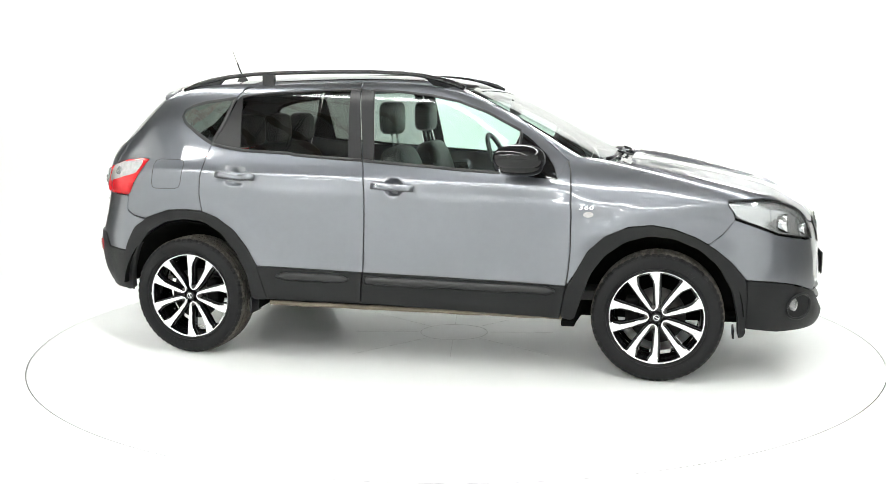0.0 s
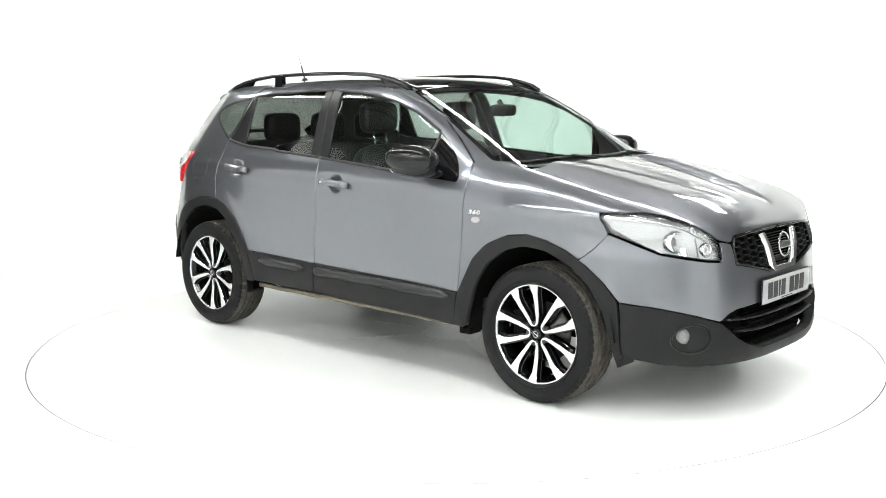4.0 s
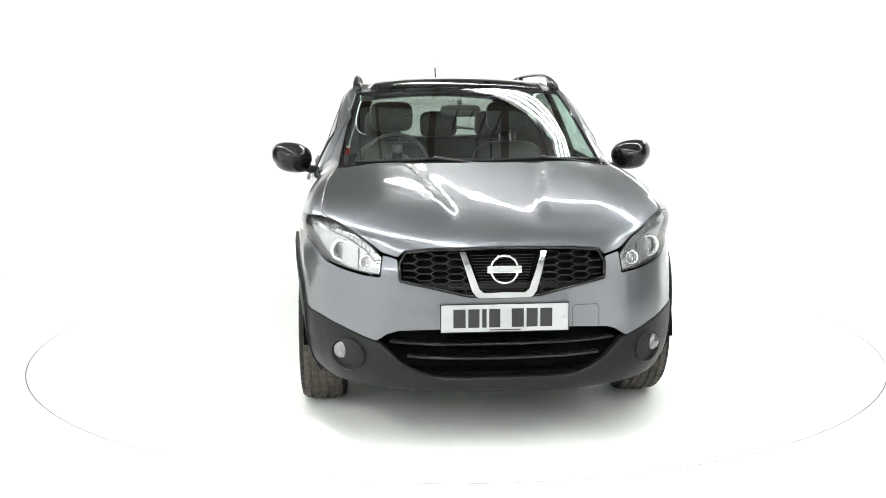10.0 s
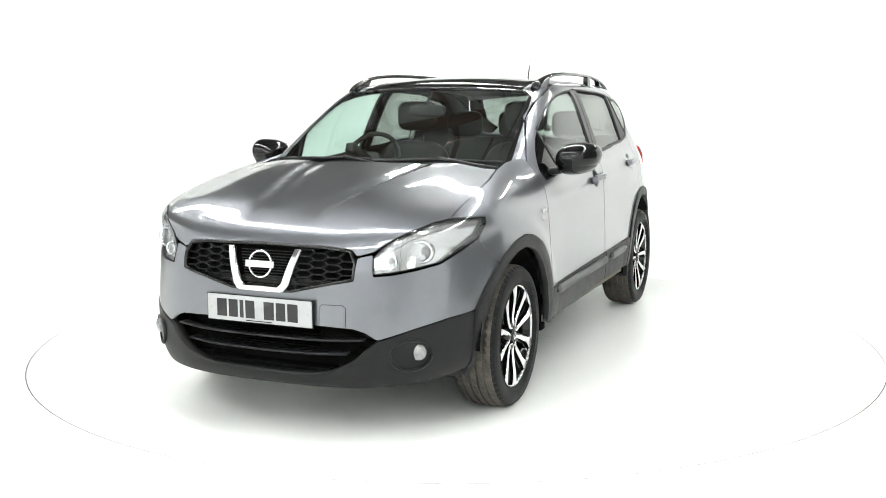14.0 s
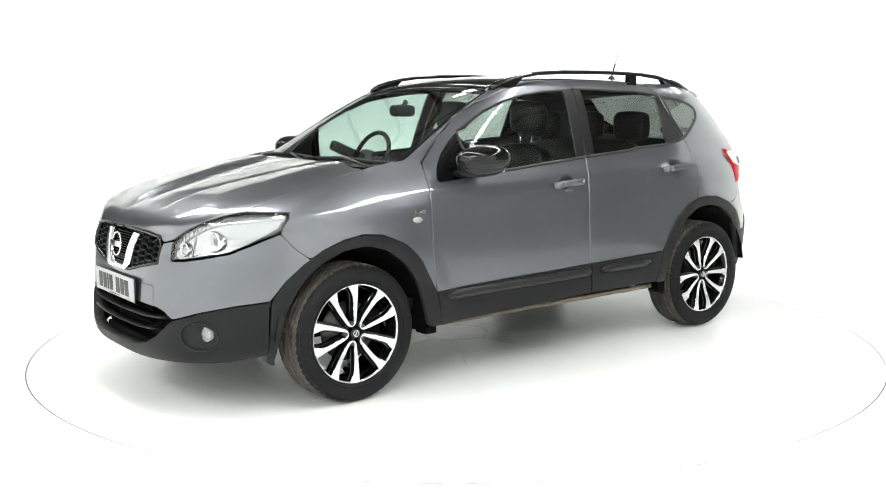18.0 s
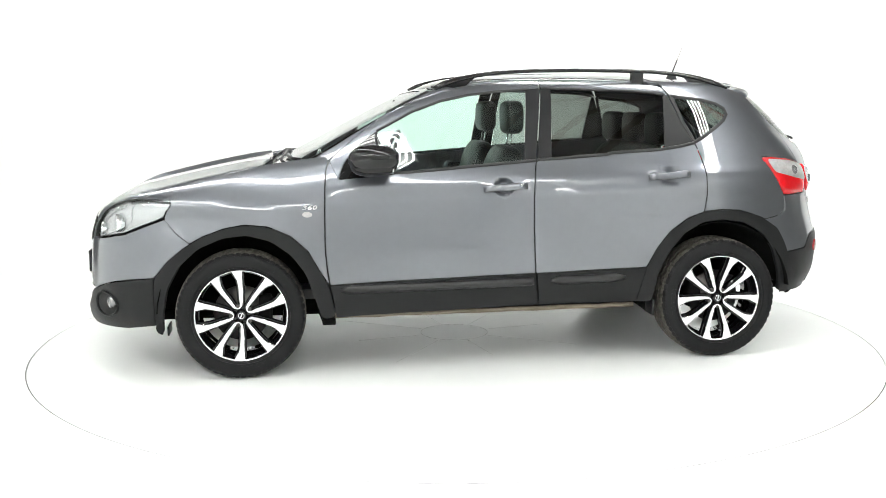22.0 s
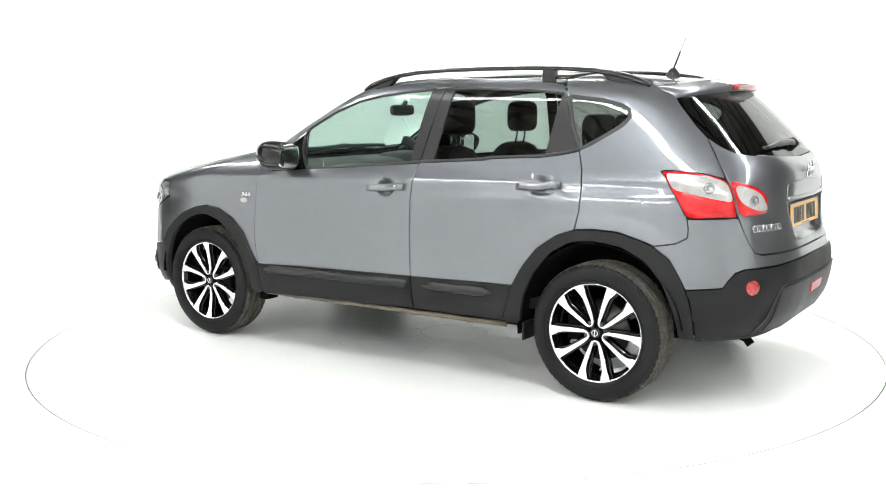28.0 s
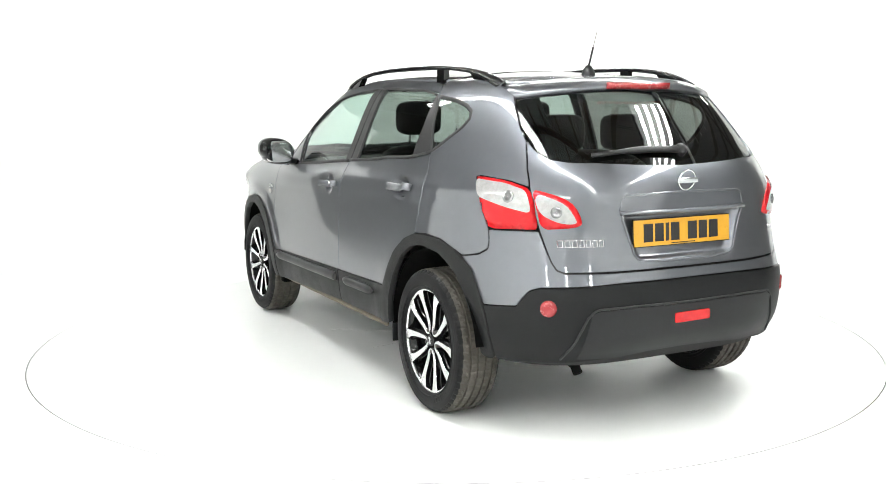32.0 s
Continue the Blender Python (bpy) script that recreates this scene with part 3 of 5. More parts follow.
ARCH_FRONT = [(1.745, 0.544), (1.678, 0.632), (1.595, 0.701), (1.499, 0.758), (1.39, 0.798), (1.284, 0.816), (1.165, 0.804), (1.048, 0.755), (0.961, 0.674), (0.904, 0.568), (0.861, 0.491), (0.822, 0.323),
              (0.897, 0.31), (0.937, 0.431), (0.979, 0.554), (1.05, 0.654), (1.152, 0.729), (1.271, 0.762), (1.391, 0.75), (1.516, 0.697), (1.614, 0.61), (1.683, 0.486), (1.712, 0.342), (1.712, 0.235), (1.750, 0.25), (1.752, 0.42)]
ARCH_REAR = [(-0.876, 0.533), (-0.936, 0.638), (-1.011, 0.729), (-1.117, 0.8), (-1.205, 0.829), (-1.308, 0.837), (-1.429, 0.829), (-1.56, 0.788), (-1.662, 0.724), (-1.713, 0.636), (-1.752, 0.541), (-1.767, 0.444), (-1.772, 0.349),
             (-1.708, 0.349), (-1.684, 0.482), (-1.635, 0.609), (-1.56, 0.703), (-1.446, 0.764), (-1.309, 0.785), (-1.194, 0.772), (-1.088, 0.713), (-0.998, 0.607), (-0.938, 0.486), (-0.915, 0.343), (-0.822, 0.344), (-0.847, 0.44)]
CLAD_FRONT = [(0.852, 0.491), (0.397, 0.504), (-0.252, 0.518), (-0.259, 0.431), (-0.267, 0.348), (0.095, 0.336), (0.399, 0.327), (0.823, 0.317)]
CLAD_REAR = [(-0.258, 0.518), (-0.449, 0.522), (-0.876, 0.533), (-0.847, 0.44), (-0.822, 0.351), (-0.515, 0.345), (-0.273, 0.348)]
FENDER = [(0.842, 1.150), (0.863, 1.082), (0.871, 0.997), (0.876, 0.851), (0.876, 0.672), (0.869, 0.582), (0.858, 0.495), (0.904, 0.568), (0.961, 0.674), (1.048, 0.755), (1.165, 0.806), (1.284, 0.818), (1.39, 0.80),
          (1.499, 0.760), (1.56, 0.725), (1.625, 0.775), (1.685, 0.845), (1.649, 0.914), (1.643, 0.946), (0.747, 0.955, "f"), (0.751, 1.0, "f"), (0.745, 1.04, "f"), (0.735, 1.075, "f"), (0.700, 1.115, "f"), (0.690, 1.135, "f")]
HOOD = [(0.0, 0.846, "f"), (0.289, 0.842, "f"), (0.405, 0.832, "f"), (0.434, 0.804, "f"), (0.500, 0.822, "f"), (0.563, 0.87, "f"), (0.636, 0.913, "f"), (0.69, 0.94, "f"), (0.742, 0.957, "f"),
        (0.748, 1.0, "f"), (0.741, 1.04, "f"), (0.731, 1.073, "f"), (0.696, 1.112, "f"), (0.50, 1.128, "f"), (0.25, 1.131, "f"), (0.0, 1.132, "f")]
BUMPER_PAINT = [(0.0, 0.638, "f"), (0.15, 0.643, "f"), (0.289, 0.676, "f"), (0.43, 0.704, "f"), (0.437, 0.798, "f"), (0.495, 0.812, "f"), (0.505, 0.722, "f"), (0.576, 0.727, "f"), (0.655, 0.742, "f"), (0.730, 0.762, "f"), (0.772, 0.797, "f"), (1.685, 0.845, "x"),
                (1.625, 0.772, "x"), (1.56, 0.722, "x"), (1.595, 0.701, "x"), (1.678, 0.632, "x"), (1.75, 0.546, "x"), (0.760, 0.532, "f"), (0.662, 0.503, "f"), (0.582, 0.475, "f"), (0.527, 0.458, "f"), (0.481, 0.489, "f"), (0.433, 0.505, "f"), (0.29, 0.512, "f"), (0.0, 0.514, "f")]
BUMPER_BLACK = [(0.0, 0.305, "f"), (0.245, 0.306, "f"), (0.304, 0.316, "f"), (0.363, 0.336, "f"), (0.434, 0.375, "f"), (0.524, 0.452, "f"), (0.582, 0.471, "f"), (0.662, 0.499, "f"), (0.760, 0.528, "f"), (1.752, 0.542, "x"), (1.756, 0.42, "x"), (1.752, 0.288, "x"),
                (0.693, 0.262, "f"), (0.591, 0.258, "f"), (0.487, 0.255, "f"), (0.293, 0.252, "f"), (0.0, 0.250, "f")]
HEADLAMP = [(0.506, 0.73), (0.497, 0.798), (0.54, 0.845), (0.563, 0.866), (0.636, 0.91), (0.688, 0.937), (0.742, 0.953), (1.648, 0.942, "x"), (1.649, 0.914, "x"), (1.685, 0.855, "x"), (0.768, 0.806), (0.728, 0.770), (0.653, 0.752), (0.576, 0.737)]
HATCH = [(0.0, 1.163), (0.226, 1.172), (0.4, 1.182), (0.497, 1.183), (0.565, 1.196), (0.593, 1.226), (0.603, 1.268), (0.643, 1.155), (0.657, 1.083), (0.656, 0.973), (0.644, 0.904), (0.63, 0.834), (0.617, 0.778), (0.603, 0.75), (0.578, 0.74), (0.347, 0.737), (0.0, 0.737)]
REAR_WINDOW = [(0.0, 1.166), (0.226, 1.175), (0.4, 1.186), (0.497, 1.187), (0.565, 1.2), (0.591, 1.23), (0.599, 1.268), (0.596, 1.326), (0.574, 1.41), (0.553, 1.46), (0.484, 1.485), (0.347, 1.502), (0.0, 1.506)]
REAR_PAINT = [(0.0, 0.731), (0.347, 0.731), (0.578, 0.734), (0.606, 0.746), (0.620, 0.778), (0.634, 0.834), (0.648, 0.904), (0.656, 0.905), (-1.727, 0.900, "x"), (-1.735, 0.856, "x"), (-1.733, 0.816, "x"), (-1.685, 0.789, "x"), (-1.59, 0.773, "x"), (-1.662, 0.722, "x"), (-1.713, 0.634, "x"),
              (-1.738, 0.585, "x"), (0.736, 0.596), (0.722, 0.628), (0.698, 0.665), (0.665, 0.679), (0.364, 0.69), (0.0, 0.69)]
REAR_BLACK = [(0.0, 0.686), (0.364, 0.686), (0.665, 0.675), (0.698, 0.661), (0.722, 0.624), (0.736, 0.592), (-1.740, 0.581, "x"), (-1.754, 0.541, "x"), (-1.769, 0.444, "x"), (-1.774, 0.352, "x"), (0.751, 0.350), (0.678, 0.352), (0.52, 0.352), (0.187, 0.372), (0.0, 0.376)]
LAMP_OUT = [(-1.587, 1.116), (-1.612, 1.12), (-1.763, 1.106), (0.658, 1.081, "r"), (0.657, 0.996, "r"), (0.647, 0.910, "r"), (-1.805, 0.907), (-1.726, 0.903), (-1.681, 0.984), (-1.629, 1.064)]
LAMP_IN = [(0.654, 1.078), (0.591, 1.058), (0.537, 1.031), (0.506, 0.985), (0.488, 0.928), (0.535, 0.917), (0.640, 0.910), (0.652, 0.997)]
WINDSCREEN = [(0.0, 1.075), (0.35, 1.08), (0.60, 1.088), (0.688, 1.108), (0.680, 1.16), (0.652, 1.27), (0.622, 1.39), (0.590, 1.492), (0.45, 1.508), (0.25, 1.516), (0.0, 1.519)]
A_POST = [(0.84, 1.135), (0.79, 1.178), (0.701, 1.252), (0.55, 1.359), (0.393, 1.433), (0.236, 1.488), (0.14, 1.51), (0.20, 1.518), (0.590, 1.494, "f"), (0.624, 1.39, "f"), (0.655, 1.27, "f"), (0.683, 1.16, "f"), (0.691, 1.112, "f")]

for r in (False, True):
    d = panel("front_door", PAINT, CAR, FRONT_DOOR, upper=False, right=r, cell=0.012)
    panel("door_frame", PAINT, d, FRONT_FRAME, upper=True, right=r, cell=0.03)
    panel("window_glass", GLASS_F, d, FRONT_GLASS, upper=True, lift=-0.012, thick=0, right=r, label="clear greenish glass").visible_shadow = False
    panel("pillar_trim", TRIM, d, PILLAR_BF, upper=True, lift=-0.002, right=r)
    panel("mirror_sail", GLOSS, d, SAIL, upper=True, lift=-0.003, right=r)
    panel("cladding", CLAD, d, CLAD_FRONT, lift=0.010, right=r, label="black grained plastic cladding")
    d = panel("rear_door", PAINT, CAR, REAR_DOOR, upper=True, right=r, cell=0.012)
    panel("door_frame", PAINT, d, REAR_FRAME, upper=True, right=r, cell=0.03)
    panel("window_glass", GLASS_R, d, REAR_GLASS, upper=True, lift=-0.012, thick=0, right=r, label="dark smoked glass")
    panel("pillar_trim", TRIM, d, PILLAR_BR, upper=True, lift=-0.002, right=r)
    panel("pillar_trim", TRIM, d, PILLAR_C, upper=True, lift=-0.002, right=r)
    panel("cladding", CLAD, d, CLAD_REAR, lift=0.010, right=r, label="black grained plastic cladding")
    q = panel("rear_quarter", PAINT, CAR, QUARTER, upper=True, thick=0.004, right=r)
    bead("glass_border", SEAL, q, QUARTER_GLASS + QUARTER_GLASS[:1], 0.022, 0.006, upper=True, lift=-0.001, right=r)
    panel("quarter_glass", GLASS_R, q, QUARTER_GLASS, upper=True, lift=-0.002, thick=0, right=r, label="dark smoked glass")
    panel("wheel_arch", CLAD, CAR, ARCH_FRONT, lift=0.012, thick=0.03, soften=2, right=r, label="black grained plastic arch")
    panel("wheel_arch", CLAD, CAR, ARCH_REAR, upper=True, lift=0.012, thick=0.03, soften=2, right=r, label="black grained plastic arch")
    panel("front_wing", PAINT, CAR, FENDER, right=r, cell_z=0.012, gap=0.0012)
    panel("windscreen_pillar", PAINT, CAR, A_POST, upper=True, right=r, cell=0.02)
    panel("headlamp", LENS, CAR, HEADLAMP, mode="f", lift=0.002, thick=0, right=r, label="clear lens headlamp").visible_shadow = False
    t = panel("tail_lamp", RED, CAR, LAMP_OUT, upper=True, lift=0.0, bulge=0.014, right=r, soften=2, label="red and clear tail lamp")
panel("bonnet", PAINT, CAR, HOOD, mode="f", half=True, cell=0.03, cell_z=0.004, soften=1)
panel("front_bumper", PAINT, CAR, BUMPER_PAINT, mode="f", half=True, cell=0.03, cell_z=0.02, gap=0.0012)
panel("lower_bumper", CLAD, CAR, BUMPER_BLACK, mode="f", half=True, cell=0.03, cell_z=0.02, lift=0.004, thick=0.05, label="black grained plastic lower bumper")
g = panel("windscreen", GLASS_S, CAR, WINDSCREEN, mode="f", upper=True, half=True, lift=-0.006, thick=0, label="clear windscreen glass")
g.visible_shadow = False
tail = panel("tailgate", PAINT, CAR, HATCH, mode="r", upper=True, half=True, cell=0.014, cell_z=0.010)
panel("rear_window", GLASS_R, tail, REAR_WINDOW, mode="r", upper=True, half=True, lift=-0.010, thick=0, label="dark smoked rear window")
panel("rear_bumper", PAINT, CAR, REAR_PAINT, mode="r", upper=True, half=True, cell=0.03, cell_z=0.02, gap=0.0012)
panel("lower_rear_bumper", CLAD, CAR, REAR_BLACK, mode="r", upper=True, half=True, cell=0.03, cell_z=0.02, lift=0.006, thick=0.05, label="black grained plastic rear bumper")


# ---- hidden structure: inner shell, floor pan, wheel housings ----
WHEEL_X, WHEEL_Y, WHEEL_Z = 1.315, 0.766, 0.338


def inner_shell():
    verts, faces, ids = [], [], {}
    ns, nz = 120, 30

    def vert(i, j, side):
        key = (i, j, side)
        if key not in ids:
            s, z = 3.0 * i / ns, 0.318 + (1.035 - 0.318) * j / nz
            p, n = spot(s, z, z > 0.95, -0.045, True)
            ids[key] = len(verts)
            verts.append((p.x, p.y * side, p.z))
        return ids[key]
    for side in (1, -1):
        for i in range(ns):
            for j in range(nz):
                s, z = 3.0 * (i + 0.5) / ns, 0.318 + (1.035 - 0.318) * (j + 0.5) / nz
                x, y, _ = ring(s, z, False)
                if any(math.hypot(x - wx, z - WHEEL_Z) < 0.475 for wx in (WHEEL_X, -WHEEL_X)) and y > 0.5:
                    continue
                if (s < 0.9 and z > 0.80) or (x > 1.60 and z > 0.70):
                    continue
                if s < 0.62 and 0.27 < z < 0.52:
                    continue
                q = [vert(i, j, side), vert(i + 1, j, side), vert(i + 1, j + 1, side), vert(i, j + 1, side)]
                faces.append(q if side > 0 else q[::-1])
    finish("inner_shell", verts, faces, CABIN, CAR, label="dark inner shell behind the panels")


inner_shell()
bm = bmesh.new()
box(bm, 0.15, 0, 0.29, 3.30, 1.06, 0.06, 0.02)
box(bm, 0, 0, 0.305, 1.62, 1.40, 0.05, 0.02)
box(bm, -1.90, 0, 0.48, 0.18, 1.2, 0.20, 0.05)
box(bm, 1.90, 0, 0.34, 0.22, 1.2, 0.20, 0.04)
box(bm, 1.92, 0, 0.305, 0.22, 0.98, 0.03)
box(bm, 2.06, 0, 0.305, 0.10, 0.60, 0.03)
for sy in (1, -1):
    box(bm, 1.87, sy * 0.54, 0.42, 0.18, 0.03, 0.22)
box(bm, -0.2, 0.12, 0.215, 2.6, 0.09, 0.05, 0.02)
part("floor_pan", bm, DARK, CAR, "dark dusty floor pan", smooth=False)
bm = bmesh.new()
box(bm, 1.30, 0, 0.55, 0.95, 1.05, 0.5, 0.08)
part("engine_bay", bm, DARK, CAR, "dark engine bay", smooth=False)
for sx in (1, -1):
    for sy in (1, -1):
        bm = bmesh.new()
        rows = []
        for k in range(25):
            a = math.radians((3 if sx > 0 else -8) + (185 if sx > 0 else 180) * k / 24)
            rows.append([bm.verts.new((sx * WHEEL_X + r * math.cos(a), sy * y, WHEEL_Z + r * math.sin(a))) for r, y in ((0.43, 0.845), (0.425, 0.84), (0.41, 0.55), (0.30, 0.545), (0.12, 0.545))])
        for a, b in zip(rows, rows[1:]):
            for j in range(4):
                bm.faces.new((a[j], a[j + 1], b[j + 1], b[j]))
        part("arch_liner", bm, DARK, CAR, "dark wheel arch liner")
# bare seam below the doors
for sy in (1, -1):
    bm = bmesh.new()
    path = [(0.83 - 0.11 * k, sy * 0.842, 0.312 + 0.0002 * k + 0.002 * math.sin(k * 2.3)) for k in range(16)]
    sweep(bm, path, Vector((0, 0, 1)), [(-0.006, -0.008), (0.006, -0.008), (0.008, 0.016), (-0.008, 0.016)])
    part("sill_seam", bm, SILLM, CAR, "dusty beige sill seam")
    bm = bmesh.new()
    box(bm, -0.93, sy * 0.80, 0.30, 0.012, 0.13, 0.09, 0.004)
    part("mud_flap", bm, TRIM, CAR)
    bm = bmesh.new()
    box(bm, 1.70, sy * 0.67, 0.245, 0.010, 0.14, 0.05, 0.004)
    part("air_deflector", bm, TRIM, CAR)
    bm = bmesh.new()
    box(bm, 0.86, sy * 0.80, 0.285, 0.07, 0.09, 0.035, 0.006)
    part("jacking_pad", bm, DARK, CAR)
bm = bmesh.new()
sweep(bm, [(-1.70, 0.46, 0.33), (-1.86, 0.46, 0.33), (-1.92, 0.46, 0.315), (-1.945, 0.46, 0.285)], Vector((0, 1, 0)), oval(0.042, 0.042, 12))
part("exhaust_pipe", bm, DARK, CAR)


# ---- wheels ----
def wheel(x, side, turn):
    """One alloy wheel with its tyre; side +1 left, -1 right."""
    m = Matrix.Translation((x, side * WHEEL_Y, WHEEL_Z)) @ Matrix.Diagonal((1, side, 1, 1)) @ pose(0, 0, 0, 0, turn, 0)
    bm = bmesh.new()
    lathe(bm, [(0.2415, 0.082), (0.2445, 0.088), (0.243, 0.0925), (0.237, 0.0925), (0.2335, 0.086)], 72, m, mi=1)
    lathe(bm, [(0.2325, 0.080), (0.226, 0.066), (0.216, 0.050), (0.212, -0.085), (0.232, -0.098), (0.238, -0.098)], 72, m)
    lathe(bm, [(0.001, 0.052), (0.050, 0.052), (0.058, 0.045), (0.060, 0.0), (0.075, -0.05)], 40, m)
    w = part("wheel", bm, [GLOSS, ALLOY], CAR, "alloy wheel, machined spokes over gloss black")
    # tyre
    prof = [(0.2405, 0.094), (0.250, 0.104), (0.262, 0.106), (0.264, 0.108), (0.285, 0.109), (0.300, 0.1075), (0.313, 0.104), (0.323, 0.097), (0.331, 0.087), (0.3355, 0.074), (0.3365, 0.062),
            (0.3270, 0.060), (0.3270, 0.050), (0.3372, 0.048), (0.3378, 0.026), (0.3278, 0.024), (0.3278, 0.013), (0.3380, 0.011)]
    prof = prof + [(r, -y) for r, y in prof[::-1]]
    nose = len(prof)

    def blocks(j, k):
        near = j if j < nose / 2 else nose - 1 - j
        if near in (8, 9):
            return -0.0055 if k % 4 == 0 else 0.0
        if near in (10, 13, 14, 17):
            return -0.004 if k % 4 == 2 else 0.0
        if near in (7,):
            return -0.0035 if k % 4 == 0 else 0.0
        return 0.0
    bm = bmesh.new()
    lathe(bm, prof[:9], 224, m, lambda j, k: blocks(j, k))
    lathe(bm, prof[8:nose - 8], 224, m, lambda j, k: blocks(j + 8, k), mi=1)
    lathe(bm, prof[nose - 9:], 224, m, lambda j, k: blocks(j + nose - 9, k))
    # raised bars and rings on the sidewall
    for r0, r1 in ((0.2535, 0.2560), (0.316, 0.3180)):
        lathe(bm, [(r0, 0.1035), (r0 + 0.0006, 0.1095 if r0 < 0.3 else 0.1035), (r1, 0.1095 if r0 < 0.3 else 0.1025), (r1, 0.1030 if r0 < 0.3 else 0.0980)], 96, m)
    for a0 in (40, 160, 280):
        for q in range(6):
            a = math.radians(a0 + 5.2 * q)
            box(bm, 0.276, 0.109, 0, 0.020, 0.0022, 0.011 if q % 3 else 0.016, 0, m=m @ pose(0, 0, 0, 0, -math.degrees(a), 0))
    part("tyre", bm, [RUBBER, TREAD], w, "black rubber tyre with grooved dusty tread", smooth=False)
    rs = [0.048, 0.062, 0.09, 0.13, 0.165, 0.19, 0.21, 0.2415]
    fat = [0.0066, 0.0078, 0.0104, 0.0122, 0.0142, 0.0185, 0.0290, 0.0465]
    thin = [0.006, 0.0072, 0.0094, 0.0108, 0.0114, 0.0118, 0.0124, 0.0135]
    for k in range(10):
        a = math.radians(36 * k + (1.5 if k % 2 else -1.5) + 18)
        flip = 1 if k % 2 else -1
        bm = bmesh.new()
        for grow, depth, low, mi in ((0.0, 0.0, 0.022, 1), (0.010, 0.020, 0.03, 0)):
            rows = []
            for r, f, t in zip(rs, fat, thin):
                shrink = 1.0 if r > 0.05 else 0.8
                b = a + flip * math.radians(-1.5 * smooth(r, 0.05, 0.22))
                y = 0.093 - 0.016 * (1 - smooth(r, 0.06, 0.23)) - depth
                c, d = math.cos(b), math.sin(b)
                wa, wb = (f * shrink + grow), (t * shrink + grow)
                la, lb = (wa, -wb) if flip < 0 else (wb, -wa)
                rows.append([bm.verts.new(m @ Vector((r * c - o * d, yy, r * d + o * c))) for o, yy in ((la, y - 0.003), (la * 0.86, y), (lb * 0.86, y), (lb, y - 0.003), (lb, y - low), (la, y - low))])
            for p, q in zip(rows, rows[1:]):
                for j in range(6):
                    f = bm.faces.new((p[j], p[(j + 1) % 6], q[(j + 1) % 6], q[j]))
                    f.material_index = mi if j in (0, 1, 2) else 0
            bm.faces.new(rows[0]).material_index = 0
            bm.faces.new(rows[-1][::-1]).material_index = 0
        part("spoke", bm, [GLOSS, ALLOY], w, smooth=False)
    # a bright loop ties the two spokes of each pair round its nut
    for k in range(5):
        at = m @ pose(0, 0, 0, 0, -72 * k - 36, 0)
        bm = bmesh.new()
        loop = [(0.090, 0.0318), (0.074, 0.0268), (0.060, 0.0220), (0.049, 0.0155), (0.0435, 0.0075), (0.042, 0.0)]
        path = [at @ Vector((u, 0.0795, v)) for u, v in loop] + [at @ Vector((u, 0.0795, -v)) for u, v in loop[-2::-1]]
        sweep(bm, path, m.to_3x3() @ Vector((0, 1, 0)), [(-0.0055, -0.012), (0.0055, -0.012), (0.0050, 0.0), (-0.0050, 0.0)])
        part("spoke_loop", bm, ALLOY, w, smooth=False)
    bm = bmesh.new()
    lathe(bm, [(0.001, 0.086), (0.020, 0.086), (0.0265, 0.083), (0.029, 0.074), (0.029, 0.05)], 28, m)
    part("hub_cap", bm, GLOSS, w)
    bm = bmesh.new()
    lathe(bm, [(0.0130, 0.0870), (0.0160, 0.0878), (0.0168, 0.086), (0.0130, 0.086), (0.0130, 0.0870)], 24, m)
    box(bm, 0, 0.0868, 0, 0.036, 0.0022, 0.006, 0.001, m=m @ pose(0, 0, 0, 0, 30, 0))
    part("hub_emblem", bm, CHROME, w)
    for k in range(5):
        a = math.radians(72 * k + 36)
        bm = bmesh.new()
        lathe(bm, [(0.001, 0.083), (0.007, 0.083), (0.010, 0.080), (0.010, 0.05)], 10, m @ Matrix.Translation((0.052 * math.cos(a), 0, 0.052 * math.sin(a))))
        part("wheel_nut", bm, DISC, w)
    bm = bmesh.new()
    lathe(bm, [(0.06, 0.035), (0.072, 0.012), (0.145, 0.012), (0.146, 0.004), (0.145, -0.002), (0.05, -0.002)], 48, m)
    part("brake_disc", bm, DISC, w, "steel brake disc")
    bm = bmesh.new()
    box(bm, 0.0, 0, 0.0, 0.07, 0.09, 0.15, 0.015, m=Matrix.Translation((x + (0.125 if x < 0 else -0.125), side * (WHEEL_Y + 0.01), WHEEL_Z + 0.02)))
    part("brake_caliper", bm, DARK, w)
    return w


for wx in (WHEEL_X, -WHEEL_X):
    for sy in (1, -1):
        wheel(wx, sy, (36 if sy > 0 else 0) if wx > 0 else (54 if sy > 0 else 38))


# ---- roof ----
ROOF_MID = [(-1.70, 1.520), (-1.55, 1.541), (-1.34, 1.563), (-1.0, 1.585), (-0.5, 1.594), (-0.1, 1.585), (0.05, 1.571), (0.15, 1.550), (0.215, 1.524), (0.30, 1.48)]
ROOF_EDGE = [(-1.70, 1.475), (-1.55, 1.500), (-1.34, 1.522), (-1.0, 1.535), (-0.5, 1.550), (-0.1, 1.546), (0.05, 1.536), (0.15, 1.520), (0.215, 1.502), (0.30, 1.47)]


def roof_z(x, y):
    a, b = table(x, ROOF_MID), table(x, ROOF_EDGE)
    return b + (a - b) * (1 - (abs(y) / 0.56) ** 2.4)


